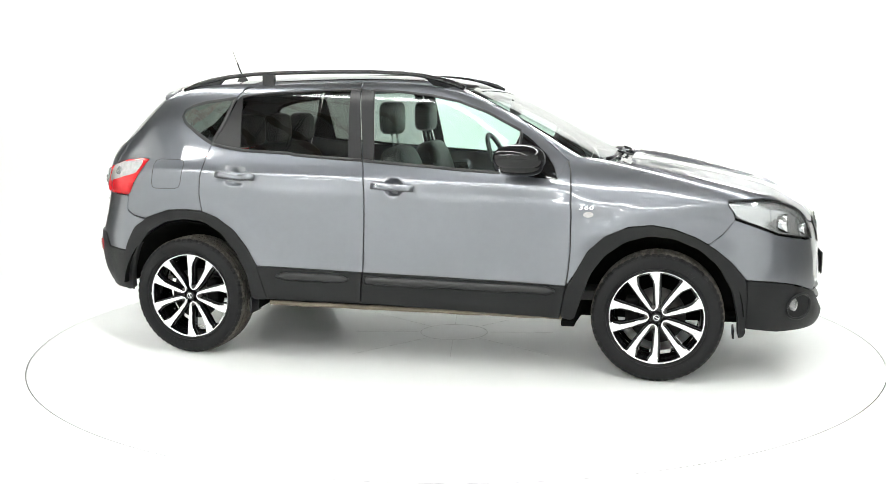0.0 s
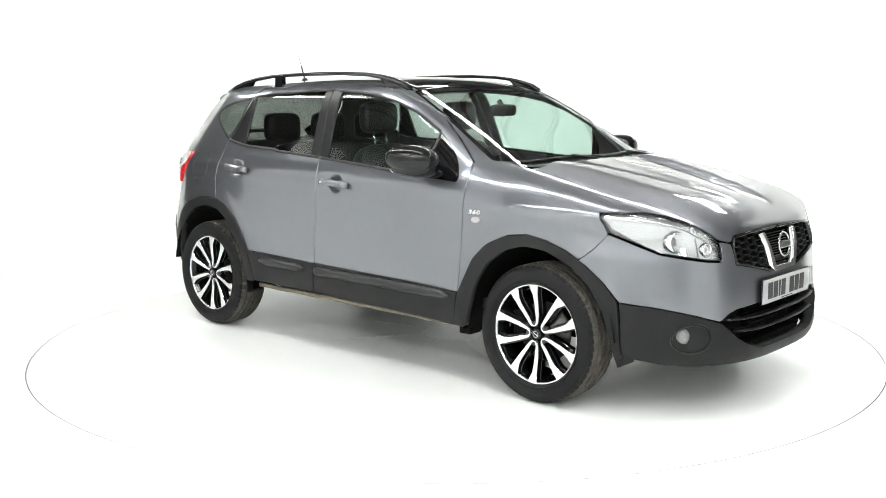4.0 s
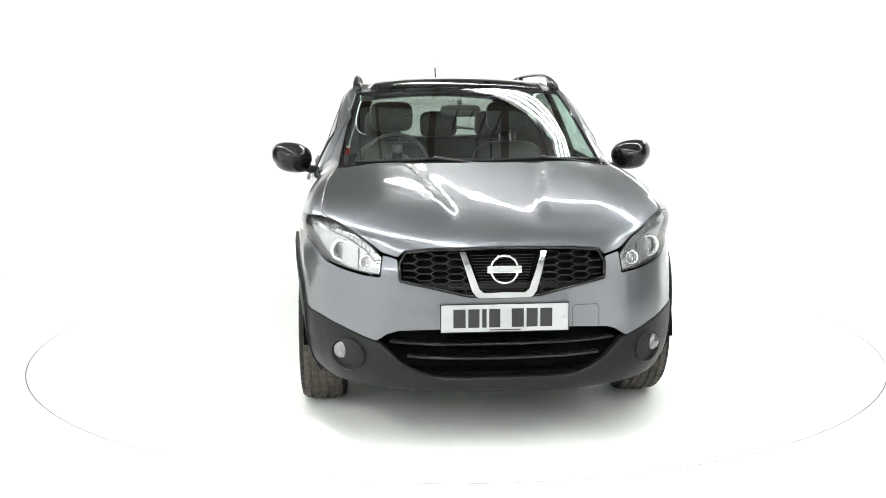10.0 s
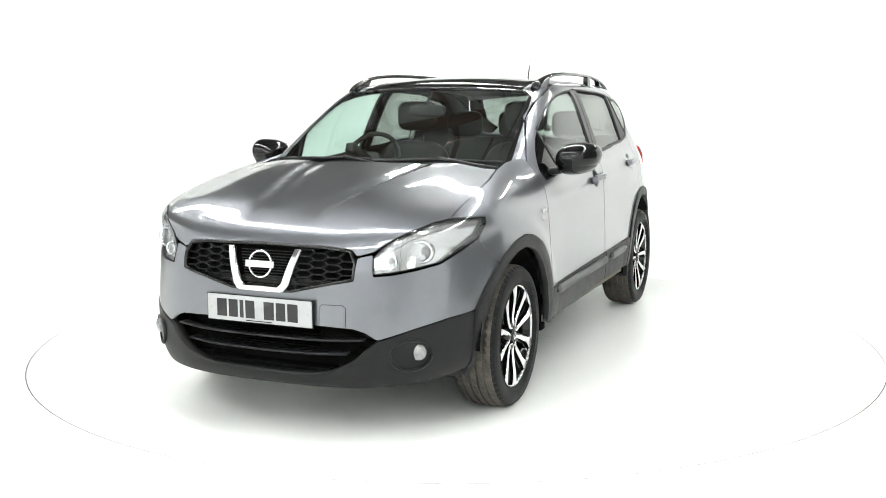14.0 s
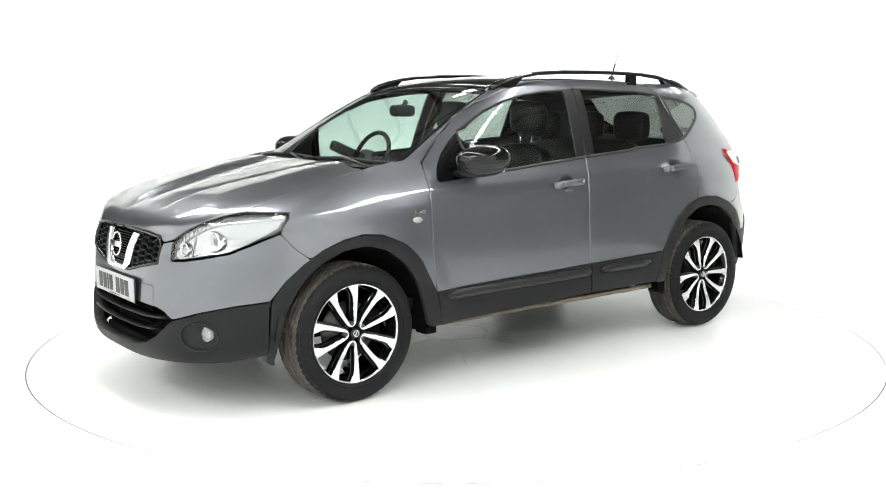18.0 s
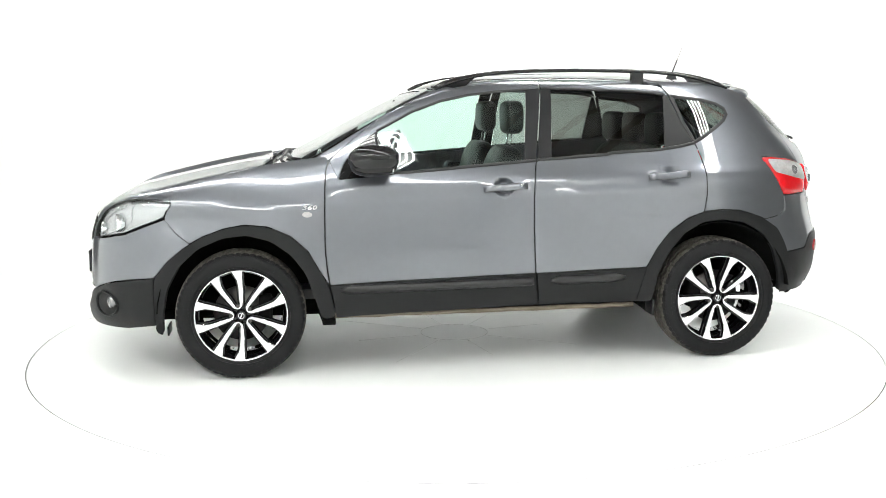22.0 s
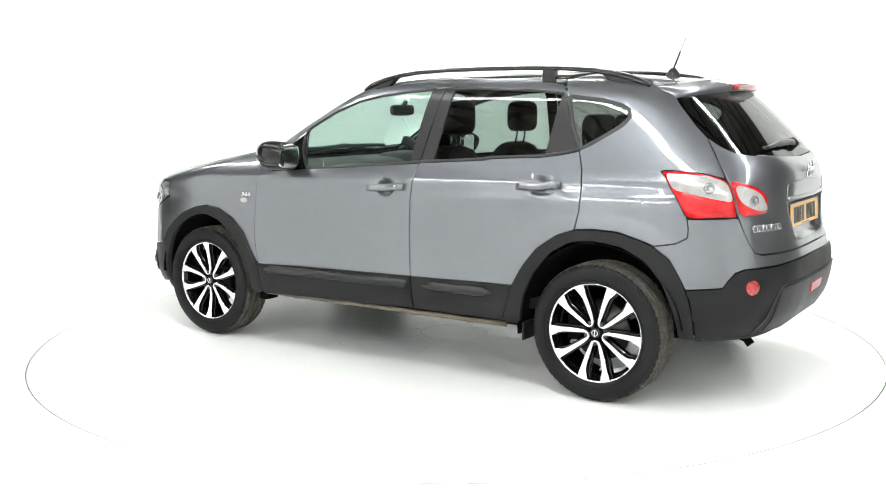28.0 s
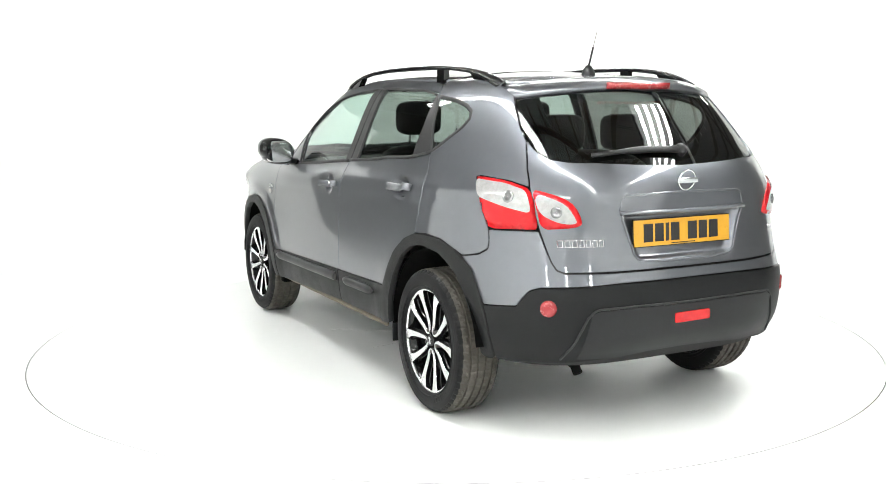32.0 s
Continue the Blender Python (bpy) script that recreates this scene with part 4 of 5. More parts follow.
def roof_sheet(name, material, x0, x1, w, lift, parent, label, inner=0.02):
    verts, faces, loops = [], [], []
    nx, ny = max(2, int((x1 - x0) / 0.04)), 28
    for i in range(nx + 1):
        for j in range(ny + 1):
            x, y = x0 + (x1 - x0) * i / nx, w * (2 * j / ny - 1)
            if x > 0.1:
                y *= 1 + 0.25 * (x - 0.1)
            if x < -1.28:
                y *= 1 - 0.22 * ((-1.28 - x) / 0.29) ** 1.6
            bow = 0.028 * (1 - (y / w) ** 2) if x1 > 0 else 0.0
            xx = x + bow * smooth(x, -0.2, x1)
            verts.append((xx, y, roof_z(x, y) + lift))
    top = len(verts)
    for v in list(verts):
        verts.append((v[0], v[1], v[2] - inner))
    for i in range(nx):
        for j in range(ny):
            a = i * (ny + 1) + j
            faces.append((a, a + ny + 1, a + ny + 2, a + 1))
            faces.append((top + a, top + a + 1, top + a + ny + 2, top + a + ny + 1))
    rim = [i * (ny + 1) for i in range(nx + 1)] + [nx * (ny + 1) + j for j in range(1, ny + 1)] + [i * (ny + 1) + ny for i in range(nx - 1, -1, -1)] + [j for j in range(ny - 1, 0, -1)]
    for a, b in zip(rim, rim[1:] + rim[:1]):
        faces.append((b, a, top + a, top + b))
    ob = finish(name, verts, faces, material, parent, label=label)
    return ob


roof = roof_sheet("roof", PAINT, -1.57, -0.985, 0.555, 0.0, CAR, "grey painted rear roof")
roof_sheet("roof_glass", GLOSS, -0.98, 0.225, 0.505, 0.002, roof, "black panoramic roof glass")
for r in (1, -1):
    bm = bmesh.new()
    path = [(0.225 - 0.06 * k, r * 0.532, roof_z(0.225 - 0.06 * k, 0.532) - 0.002) for k in range(21)]
    sweep(bm, path, Vector((0, 0, 1)), [(-0.032, -0.02), (0.032, -0.02), (0.032, -0.002), (0.02, 0.006), (-0.02, 0.006), (-0.032, -0.002)])
    part("roof_side", bm, PAINT, roof)
bm = bmesh.new()
verts = []
for i in range(20):
    verts.append([bm.verts.new((0.15 - 0.09 * i, 0.54 * (2 * j / 12 - 1), roof_z(0.15 - 0.09 * i, 0.5 * (2 * j / 12 - 1)) - 0.045)) for j in range(13)])
for a, b in zip(verts, verts[1:]):
    for j in range(12):
        bm.faces.new((a[j], a[j + 1], b[j + 1], b[j]))
part("headlining", bm, LINER, roof, "pale grey headlining")

# roof rails
for r in (1, -1):
    base = [(0.25, 0.585, 1.505), (0.20, 0.587, 1.532), (0.12, 0.588, 1.556), (0.02, 0.588, 1.578), (-0.10, 0.586, 1.593), (-0.30, 0.580, 1.603), (-0.55, 0.574, 1.606), (-0.80, 0.568, 1.604), (-1.0, 0.562, 1.598), (-1.16, 0.556, 1.584), (-1.28, 0.553, 1.563), (-1.37, 0.552, 1.538), (-1.45, 0.552, 1.508)]
    bm = bmesh.new()
    ups = Vector((0, r * 0.25, 1))
    fat = [1.5, 1.5, 1.35, 1.1] + [1.0] * 5 + [1.15, 1.4, 1.6, 1.6]
    sweep(bm, [(x, r * y, z) for x, y, z in base], ups, oval(0.034, 0.021, 12), scale=fat)
    rail = part("roof_rail", bm, GLOSS, CAR, "gloss black roof rail")
    line = [(p[0], p[2]) for p in base[::-1]]
    for foot, xs in (("rail_post", (-0.875, -0.89, -0.92, -0.945)), ("rail_foot", (0.25, 0.20, 0.14, 0.08, 0.03)), ("rail_foot", (-1.20, -1.25, -1.31, -1.38, -1.455))):
        bm = bmesh.new()
        rows = []
        for i, px in enumerate(xs):
            zt, zb = table(px, line), min(roof_z(px, 0.545) - 0.012, table(px, line) - 0.012)
            if foot == "rail_foot":
                tip = (0.03, -1.20)[px < 0]
                zb = max(zb, zt - 0.012 - abs(px - tip) * 0.9)
            yc = table(px, [(p[0], p[1]) for p in base[::-1]])
            rows.append([bm.verts.new((px, r * (yc + o), z)) for o, z in ((-0.017, zb), (0.017, zb), (0.014, zt), (-0.014, zt))])
        for p, q in zip(rows, rows[1:]):
            for j in range(4):
                bm.faces.new((p[j], p[(j + 1) % 4], q[(j + 1) % 4], q[j]))
        bm.faces.new(rows[0])
        bm.faces.new(rows[-1][::-1])
        part(foot, bm, GLOSS, rail, smooth=False)

# aerial
bm = bmesh.new()
lathe(bm, [(0.001, 0.030), (0.011, 0.027), (0.017, 0.018), (0.024, 0.006), (0.030, -0.012), (0.030, -0.02)], 20, pose(-1.344, 0, 1.578, 90, 0, 0) @ Matrix.Diagonal((1.3, 1, 1, 1)))
aerial = part("aerial_base", bm, TRIM, CAR)
bm = bmesh.new()
sweep(bm, [(-1.345, 0, 1.60), (-1.365, 0, 1.65), (-1.38, 0, 1.69)], Vector((1, 0, 0)), oval(0.010, 0.010, 8))
sweep(bm, [(-1.38, 0, 1.69), (-1.41, 0, 1.765)], Vector((1, 0, 0)), oval(0.003, 0.003, 6))
part("aerial_mast", bm, TRIM, aerial)

# tailgate spoiler with the high brake light
verts, faces = [], []
prof = [(0.0, 0.004), (0.06, 0.004), (0.105, -0.004), (0.134, -0.018), (0.140, -0.032), (0.132, -0.046), (0.09, -0.060), (0.0, -0.062)]
N = 32
for j in range(N + 1):
    y = 0.555 * (2 * j / N - 1)
    u = abs(y) / 0.555
    x0 = -1.590 + 0.135 * u ** 2.6
    k = 1.0 - 0.12 * u ** 6
    for a, b in prof:
        verts.append((x0 - a * k, y, 1.546 - 0.046 * u ** 2.2 - 0.10 * a + b * k))
M = len(prof)
for j in range(N):
    for i in range(M):
        a, b = j * M + i, j * M + (i + 1) % M
        faces.append((a, b, b + M, a + M))
faces += [tuple(range(M))[::-1], tuple(N * M + i for i in range(M))]
spoiler = finish("spoiler", verts, faces, PAINT, tail)
bm = bmesh.new()
path = [(-1.731 + 0.018 * (y / 0.18) ** 2 * 0.3, y, 1.503) for y in (-0.175, -0.12, -0.06, 0, 0.06, 0.12, 0.175)]
sweep(bm, path, Vector((0, 0, 1)), [(-0.006, -0.014), (0.004, -0.016), (0.006, 0.0), (0.001, 0.014), (-0.010, 0.014)])
part("brake_light", bm, DULLRED, tail, "dull red high brake light")


def lettering(name, text, size, p, n, right, parent):
    """Raised chrome characters on the body's side."""
    if right:
        p, n = Vector((p.x, -p.y, p.z)), Vector((n.x, -n.y, n.z))
    along_x = Vector((1 if right else -1, 0, 0))
    along_x = (along_x - n * along_x.dot(n)).normalized()
    m = Matrix((along_x, n.cross(along_x), n)).transposed().to_4x4()
    m.translation = p
    curve = bpy.data.curves.new(name, "FONT")
    curve.body, curve.size, curve.extrude, curve.align_x, curve.align_y = text, size, 0.0015, "CENTER", "CENTER"
    curve.resolution_u, curve.space_character, curve.offset = 3, 1.15, 0.0012
    curve.shear = 0.15
    source = bpy.data.objects.new(name, curve)
    me = bpy.data.meshes.new_from_object(source)
    bpy.data.objects.remove(source)
    me.transform(m @ Matrix.Diagonal((1.25, 0.8, 1, 1)))
    me.materials.clear()
    me.materials.append(CHROME)
    ob = new(name, me)
    ob.parent = parent
    ob["label"] = "raised chrome numerals 360"
    return ob


# ---- mirrors ----
def sup(bm, c, rad, e1=0.7, e2=0.7, nu=20, nv=12, m=None, cut=None):
    """A rounded box-like ball."""
    def pw(v, e):
        return math.copysign(abs(v) ** e, v)
    rows = []
    for j in range(nv + 1):
        t = -math.pi / 2 + math.pi * j / nv
        row = []
        for i in range(nu):
            u = 2 * math.pi * i / nu
            p = Vector((rad[0] * pw(math.cos(t), e1) * pw(math.cos(u), e2), rad[1] * pw(math.cos(t), e1) * pw(math.sin(u), e2), rad[2] * pw(math.sin(t), e1)))
            if cut:
                p = cut(p)
            p = p + Vector(c)
            row.append(bm.verts.new(m @ p if m else p))
        rows.append(row)
    for a, b in zip(rows, rows[1:]):
        for i in range(nu):
            bm.faces.new((a[i], a[(i + 1) % nu], b[(i + 1) % nu], b[i]))
    bmesh.ops.remove_doubles(bm, verts=bm.verts, dist=1e-5)


for r in (1, -1):
    m = Matrix.Diagonal((1, r, 1, 1))

    def shape(p):
        q = Vector(p)
        q.x = max(q.x, -0.085)
        q.z += 0.025 * (q.y / 0.1) * 0.4
        if q.y > 0.03:
            q.x -= 0.60 * (q.y - 0.03)
        return q
    bm = bmesh.new()
    sup(bm, (0.622, 0.950, 1.146), (0.130, 0.112, 0.076), 0.86, 0.84, 28, 16, m, shape)
    mir = part("door_mirror", bm, GLOSS, CAR, "gloss black door mirror")
    bm = bmesh.new()
    sup(bm, (0.620, 0.945, 1.112), (0.122, 0.100, 0.056), 0.85, 0.85, 28, 12, m, shape)
    part("mirror_shell", bm, GLOSS, mir, "gloss black lower shell")
    bm = bmesh.new()
    sup(bm, (0.530, 0.950, 1.138), (0.010, 0.088, 0.066), 0.6, 0.6, 24, 10, m)
    part("mirror_glass", bm, CHROME, mir, "silvered mirror glass")
    bm = bmesh.new()
    sweep(bm, [m @ Vector(p) for p in ((0.640, 0.80, 1.068), (0.632, 0.85, 1.076), (0.622, 0.90, 1.092))], Vector((0, 0, 1)), oval(0.10, 0.044, 12))
    part("mirror_arm", bm, TRIM, mir)


# ---- nose: grille, intake, lamps ----
GRILLE = [(0.0, 0.642), (0.15, 0.647), (0.289, 0.68), (0.428, 0.709), (0.433, 0.778), (0.407, 0.826), (0.289, 0.838), (0.0, 0.842)]
grille = panel("grille", DARK, CAR, GRILLE, mode="f", half=True, lift=-0.045, thick=0, gap=-0.01, label="black honeycomb grille")
bead("grille_frame", GLOSS, grille, [(0.0, 0.644, "f"), (0.15, 0.649, "f"), (0.289, 0.682, "f"), (0.424, 0.712, "f"), (0.428, 0.775, "f"), (0.403, 0.823, "f"), (0.289, 0.835, "f"), (0.0, 0.839, "f")], 0.016, 0.03, lift=-0.008)
bead("grille_frame", GLOSS, grille, [(0.0, 0.644, "f"), (0.15, 0.649, "f"), (0.289, 0.682, "f"), (0.424, 0.712, "f"), (0.428, 0.775, "f"), (0.403, 0.823, "f"), (0.289, 0.835, "f"), (0.0, 0.839, "f")], 0.016, 0.03, lift=-0.008, right=True)


def inside(y, z, poly):
    hit = False
    for (a, b), (c, d) in zip(poly, poly[1:] + poly[:1]):
        if (b > z) != (d > z) and y < a + (z - b) * (c - a) / (d - b):
            hit = not hit
    return hit


for side in (1, -1):
    bm = bmesh.new()
    ch, cw = 0.030, 0.088
    for row in range(8):
        for col in range(7):
            y, z = 0.13 + col * cw * 0.75 / 1.0, 0.650 + row * ch + (ch / 2 if col % 2 else 0)
            hexa = [(y - cw / 2, z), (y - cw / 4, z + ch / 2), (y + cw / 4, z + ch / 2), (y + cw / 2, z)]
            for (a, b), (c, d) in zip(hexa, hexa[1:]):
                if inside(a, b, GRILLE) and inside(c, d, GRILLE) and min(a, c) > 0.115 + (max(b, d) - 0.66) * 0.33:
                    path, ups = along([(a, b), (c, d)], "f", False, -0.016, 0.05, side < 0)
                    sweep(bm, path, ups, [(-0.0032, -0.012), (0.0032, -0.012), (0.0022, 0.006), (-0.0022, 0.006)])
    part("honeycomb", bm, CLAD, grille, smooth=False)
for k in range(14):
    zc = 0.655 + 0.0125 * k
    w = 0.085 + (zc - 0.655) * 0.30
    bead("mesh_bar", TRIM, grille, [(-w, zc), (0, zc), (w, zc)], 0.004, 0.006, mode="f", lift=-0.026)
panel("chrome_v", CHROME, grille, [(0.178, 0.822), (0.133, 0.668), (0.116, 0.646), (0.102, 0.641), (0.0, 0.640), (0.0, 0.662), (0.084, 0.660), (0.104, 0.676), (0.157, 0.822)], mode="f", half=False, lift=0.010, thick=0.03, gap=0, cell=0.015, plain=True, soften=0, label="chrome V-shaped bar")
panel("chrome_v", CHROME, grille, [(0.178, 0.822), (0.133, 0.668), (0.116, 0.646), (0.102, 0.641), (0.0, 0.640), (0.0, 0.662), (0.084, 0.660), (0.104, 0.676), (0.157, 0.822)], mode="f", half=False, lift=0.010, thick=0.03, gap=0, cell=0.015, plain=True, soften=0, right=True, label="chrome V-shaped bar")


def emblem(name, m, parent, size):
    """A plain ring with a bar across it."""
    bm = bmesh.new()
    ring_path = [m @ Vector((0, size * math.cos(a * math.pi / 18), size * math.sin(a * math.pi / 18))) for a in range(36)]
    n = (m.to_3x3() @ Vector((1, 0, 0))).normalized()
    sweep(bm, ring_path, n, oval(size * 0.20, size * 0.20, 8), closed=True)
    box(bm, 0.004, 0, 0, 0.010, size * 2.55, size * 0.56, 0.003, m=m)
    return part(name, bm, CHROME, parent, "chrome ring emblem with a bar")


emblem("front_emblem", pose(2.148, 0, 0.757, 0, -7, 0), grille, 0.056)


def number_plate(name, m, parent, face, label):
    """A plate with dark bars in place of its characters; it faces local +x."""
    bm = bmesh.new()
    box(bm, 0, 0, 0, 0.006, 0.525, 0.112, 0.002, m=m)
    p = part(name, bm, face, parent, label, smooth=False)
    bm = bmesh.new()
    box(bm, -0.004, 0, 0, 0.006, 0.534, 0.120, 0.002, m=m)
    part("plate_holder", bm, TRIM, p, "black plastic plate holder", smooth=False)
    y = -0.213
    for k, w in enumerate((0.050, 0.046, 0.018, 0.046, 0, 0.050, 0.046, 0.050)):
        if not w:
            y += 0.036
            continue
        bm = bmesh.new()
        box(bm, 0.0036, y + w / 2, 0, 0.0012, w, 0.077, 0.0, m=m)
        part("bar", bm, INK, p, smooth=False)
        y += w + 0.011
    bm = bmesh.new()
    box(bm, 0.0036, 0, -0.049, 0.0012, 0.13, 0.004, 0.0, m=m)
    part("maker_line", bm, INK, p, smooth=False)
    for sy in (-1, 1):
        bm = bmesh.new()
        lathe(bm, [(0.001, 0.002), (0.004, 0.0015), (0.005, 0.0)], 12, m @ Matrix.Translation((0.003, sy * 0.243, 0)) @ pose(0, 0, 0, 0, 0, -90))
        part("screw_cap", bm, face, p)
    return p


number_plate("number_plate", pose(2.170, 0, 0.560, 0, 0, 0), CAR, PLATE_W, "white front number plate with dark bars")
number_plate("number_plate", pose(-2.050, 0, 0.884, 0, 0, 180) @ pose(0, 0, 0, 0, -4, 0), tail, PLATE_Y, "yellow rear number plate with dark bars")

INTAKE = [(0.0, 0.518), (0.29, 0.516), (0.433, 0.508), (0.481, 0.492), (0.527, 0.455), (0.434, 0.372), (0.363, 0.333), (0.304, 0.313), (0.245, 0.303), (0.0, 0.302)]
intake = panel("air_intake", DARK, CAR, INTAKE, mode="f", half=True, lift=-0.13, thick=0, gap=-0.03, label="dark lower air intake")
for zc, w in ((0.447, 0.475), (0.388, 0.405)):
    bead("slat", TRIM, intake, [(-w, zc + 0.01), (-w * 0.6, zc + 0.003), (0, zc), (w * 0.6, zc + 0.003), (w, zc + 0.01)], 0.016, 0.06, mode="f", lift=-0.035)
for k in range(9):
    zc = 0.400 + 0.011 * k
    bead("radiator_fin", DARK, intake, [(-0.24, zc), (0, zc), (0.24, zc)], 0.005, 0.02, mode="f", lift=-0.10)
FOG = [(0.640 + 0.066 * math.cos(a * math.pi / 14), 0.390 + 0.064 * math.sin(a * math.pi / 14)) for a in range(28)]
for r in (False, True):
    sg = -1 if r else 1
    fog = panel("fog_lamp", GLOSS, CAR, FOG, mode="f", lift=-0.004, thick=0.0, soften=0, right=r, cell=0.02, label="round fog lamp in a black oval recess")
    bead("bezel", CLAD, fog, FOG + FOG[:1], 0.012, 0.018, mode="f", lift=0.006, right=r)
    p, n = on_skin(0.668, 0.402, "f", False, 0.004)
    q = Vector((p.x, p.y * sg, p.z))
    m = Matrix.Translation(q) @ Vector((0.92, sg * 0.30, 0.0)).to_track_quat("Y", "Z").to_matrix().to_4x4()
    bm = bmesh.new()
    lathe(bm, [(0.001, 0.012), (0.016, 0.011), (0.026, 0.007), (0.031, 0.004), (0.034, 0.004), (0.034, -0.02)], 28, m)
    part("fog_lens", bm, FOGGLASS, fog, "clear round lens")
    # headlamp insides
    lamp = panel("headlamp_housing", BRIGHT, CAR, HEADLAMP, mode="f", lift=-0.022, thick=-0.020, gap=0.003, right=r, cell=0.03, label="bright headlamp housing with reflectors")
    panel("reflector", BRIGHT, lamp, [(0.513, 0.745), (0.510, 0.795), (0.555, 0.846), (0.63, 0.895), (0.70, 0.925), (0.745, 0.932), (0.752, 0.90), (0.735, 0.83), (0.70, 0.79), (0.60, 0.752)], mode="f", lift=-0.017, thick=0.005, gap=0, right=r, cell=0.02, label="bright metal reflector")
    for (yy, zz, rr, ll) in ((0.676, 0.818, 0.047, -0.024), (0.567, 0.785, 0.030, -0.022)):
        p, n = on_skin(yy, zz, "f", False, ll)
        q = Vector((p.x, p.y * sg, p.z))
        m = Matrix.Translation(q) @ Vector((0.96, sg * 0.22, 0.05)).to_track_quat("Y", "Z").to_matrix().to_4x4()
        bm = bmesh.new()
        lathe(bm, [(rr * 0.60, -0.012), (rr * 0.72, 0.012), (rr * 0.95, 0.022), (rr * 1.04, 0.018), (rr * 1.06, -0.02)], 32, m)
        part("lamp_ring", bm, CHROME, lamp, "bright ring")
        bm = bmesh.new()
        lathe(bm, [(0.001, 0.010), (rr * 0.3, 0.008), (rr * 0.55, 0.0), (rr * 0.64, -0.010)], 28, m)
        part("projector_lens", bm, FOGGLASS if rr > 0.04 else WHITELENS, lamp)
    for k in range(4):
        a = 0.53 + 0.05 * k
        bead("reflector_rib", BRIGHT, lamp, [(a, 0.822 + 0.036 * k), (a + 0.03, 0.862 + 0.026 * k)], 0.014, 0.010, mode="f", lift=-0.020, right=r)
    edge = [(0.505, 0.800), (0.563, 0.862), (0.636, 0.906), (0.735, 0.946)]
    for k in range(13):
        a = 0.515 + 0.017 * k
        bead("lens_rib", FOGGLASS, lamp, [(a, table(a, edge) - 0.005), (a + 0.004, table(a, edge) - 0.034)], 0.003, 0.004, mode="f", lift=-0.012, right=r)
    bead("reflector_edge", FOGGLASS, lamp, [(a, table(a, edge) - 0.040) for a in (0.52, 0.57, 0.63, 0.69, 0.735)], 0.005, 0.006, mode="f", lift=-0.014, right=r)
    bead("reflector_edge", FOGGLASS, lamp, [(0.600, 0.835), (0.604, 0.750)], 0.004, 0.005, mode="f", lift=-0.014, right=r)
    bead("lamp_edge", GLOSS, lamp, [(0.508, 0.733), (0.499, 0.798), (0.54, 0.845), (0.565, 0.866), (0.636, 0.908), (0.690, 0.935), (0.745, 0.950), (1.652, 0.940, "x"), (1.654, 0.914, "x"), (1.690, 0.855, "x"), (0.766, 0.806), (0.726, 0.772), (0.653, 0.754), (0.576, 0.739), (0.508, 0.733)], 0.006, 0.012, mode="f", lift=-0.004, right=r)
    # tail lamps
    lamp = next(o for o in CAR.children if o.name.startswith("tail_lamp") and (o.data.vertices[0].co.y < 0) == r)
    panel("clear_section", WHITELENS, lamp, [(-1.606, 1.104), (-1.763, 1.092), (0.668, 1.066, "r"), (0.667, 0.978, "r"), (-1.80, 0.998), (-1.70, 1.022), (-1.652, 1.034)], upper=True, lift=0.0165, thick=0.003, gap=0, soften=2, right=r, cell=0.02, label="clear lens section")
    inn = panel("tailgate_lamp", RED, tail, LAMP_IN, mode="r", upper=True, bulge=0.014, right=r, soften=2, cell=0.025, label="red and clear tailgate lamp")
    panel("clear_section", WHITELENS, inn, [(0.648, 1.058), (0.592, 1.036), (0.552, 1.010), (0.526, 0.965), (0.516, 0.938), (0.560, 0.936), (0.606, 0.952), (0.646, 0.985)], mode="r", upper=True, lift=0.0165, thick=0.003, gap=0, soften=2, right=r, cell=0.02, label="clear lens section")
    for host, place, rr in ((lamp, (-1.80, 1.040, "x"), 0.024), (inn, (0.590, 0.985, "r"), 0.022)):
        p, n = on_skin(place[0], place[1], place[2], True, 0.016)
        q, nn = Vector((p.x, p.y * sg, p.z)), Vector((n.x, n.y * sg, n.z))
        bm = bmesh.new()
        lathe(bm, [(0.001, 0.004), (rr * 0.5, 0.0045), (rr * 0.6, 0.0065), (rr, 0.0055), (rr * 1.1, 0.001), (rr * 1.1, -0.004)], 24, Matrix.Translation(q) @ nn.to_track_quat("Y", "Z").to_matrix().to_4x4())
        part("bulb_dome", bm, FOGGLASS, host, "grey bulb dome behind the lens")
    refl = bmesh.new()
    p, n = on_skin(0.645, 0.594, "r", True, 0.006)
    q, nn = Vector((p.x, p.y * sg, p.z)), Vector((n.x, n.y * sg, n.z))
    m = Matrix.Translation(q) @ nn.to_track_quat("Y", "Z").to_matrix().to_4x4()
    lathe(refl, [(0.001, 0.006), (0.030, 0.006), (0.035, 0.002), (0.035, -0.01)], 28, m)
    part("reflector", refl, DULLRED, CAR, "round red reflector")
    # door handles, indicators, badges
    for k, (hx, hz) in enumerate(((0.030, 0.9765), (-0.890, 1.0215))):
        door = next(o for o in CAR.children if o.name.startswith("front_door" if k == 0 else "rear_door") and (o.data.vertices[0].co.y < 0) == r)
        pts = [(hx - 0.232 * u, hz + 0.013 * u) for u in (0.0, 0.15, 0.35, 0.65, 0.85, 1.0)]
        path, ups = along(pts, "x", False, 0.0, 0.5, r)
        lifts = [0.008, 0.030, 0.034, 0.034, 0.030, 0.008]
        path = [a + n2 * li for a, n2, li in zip(path, ups, lifts)]
        bm = bmesh.new()
        sweep(bm, path, ups, [(-0.017, -0.009), (0.017, -0.009), (0.0185, 0.002), (0.016, 0.0085), (-0.013, 0.010), (-0.0175, 0.004)])
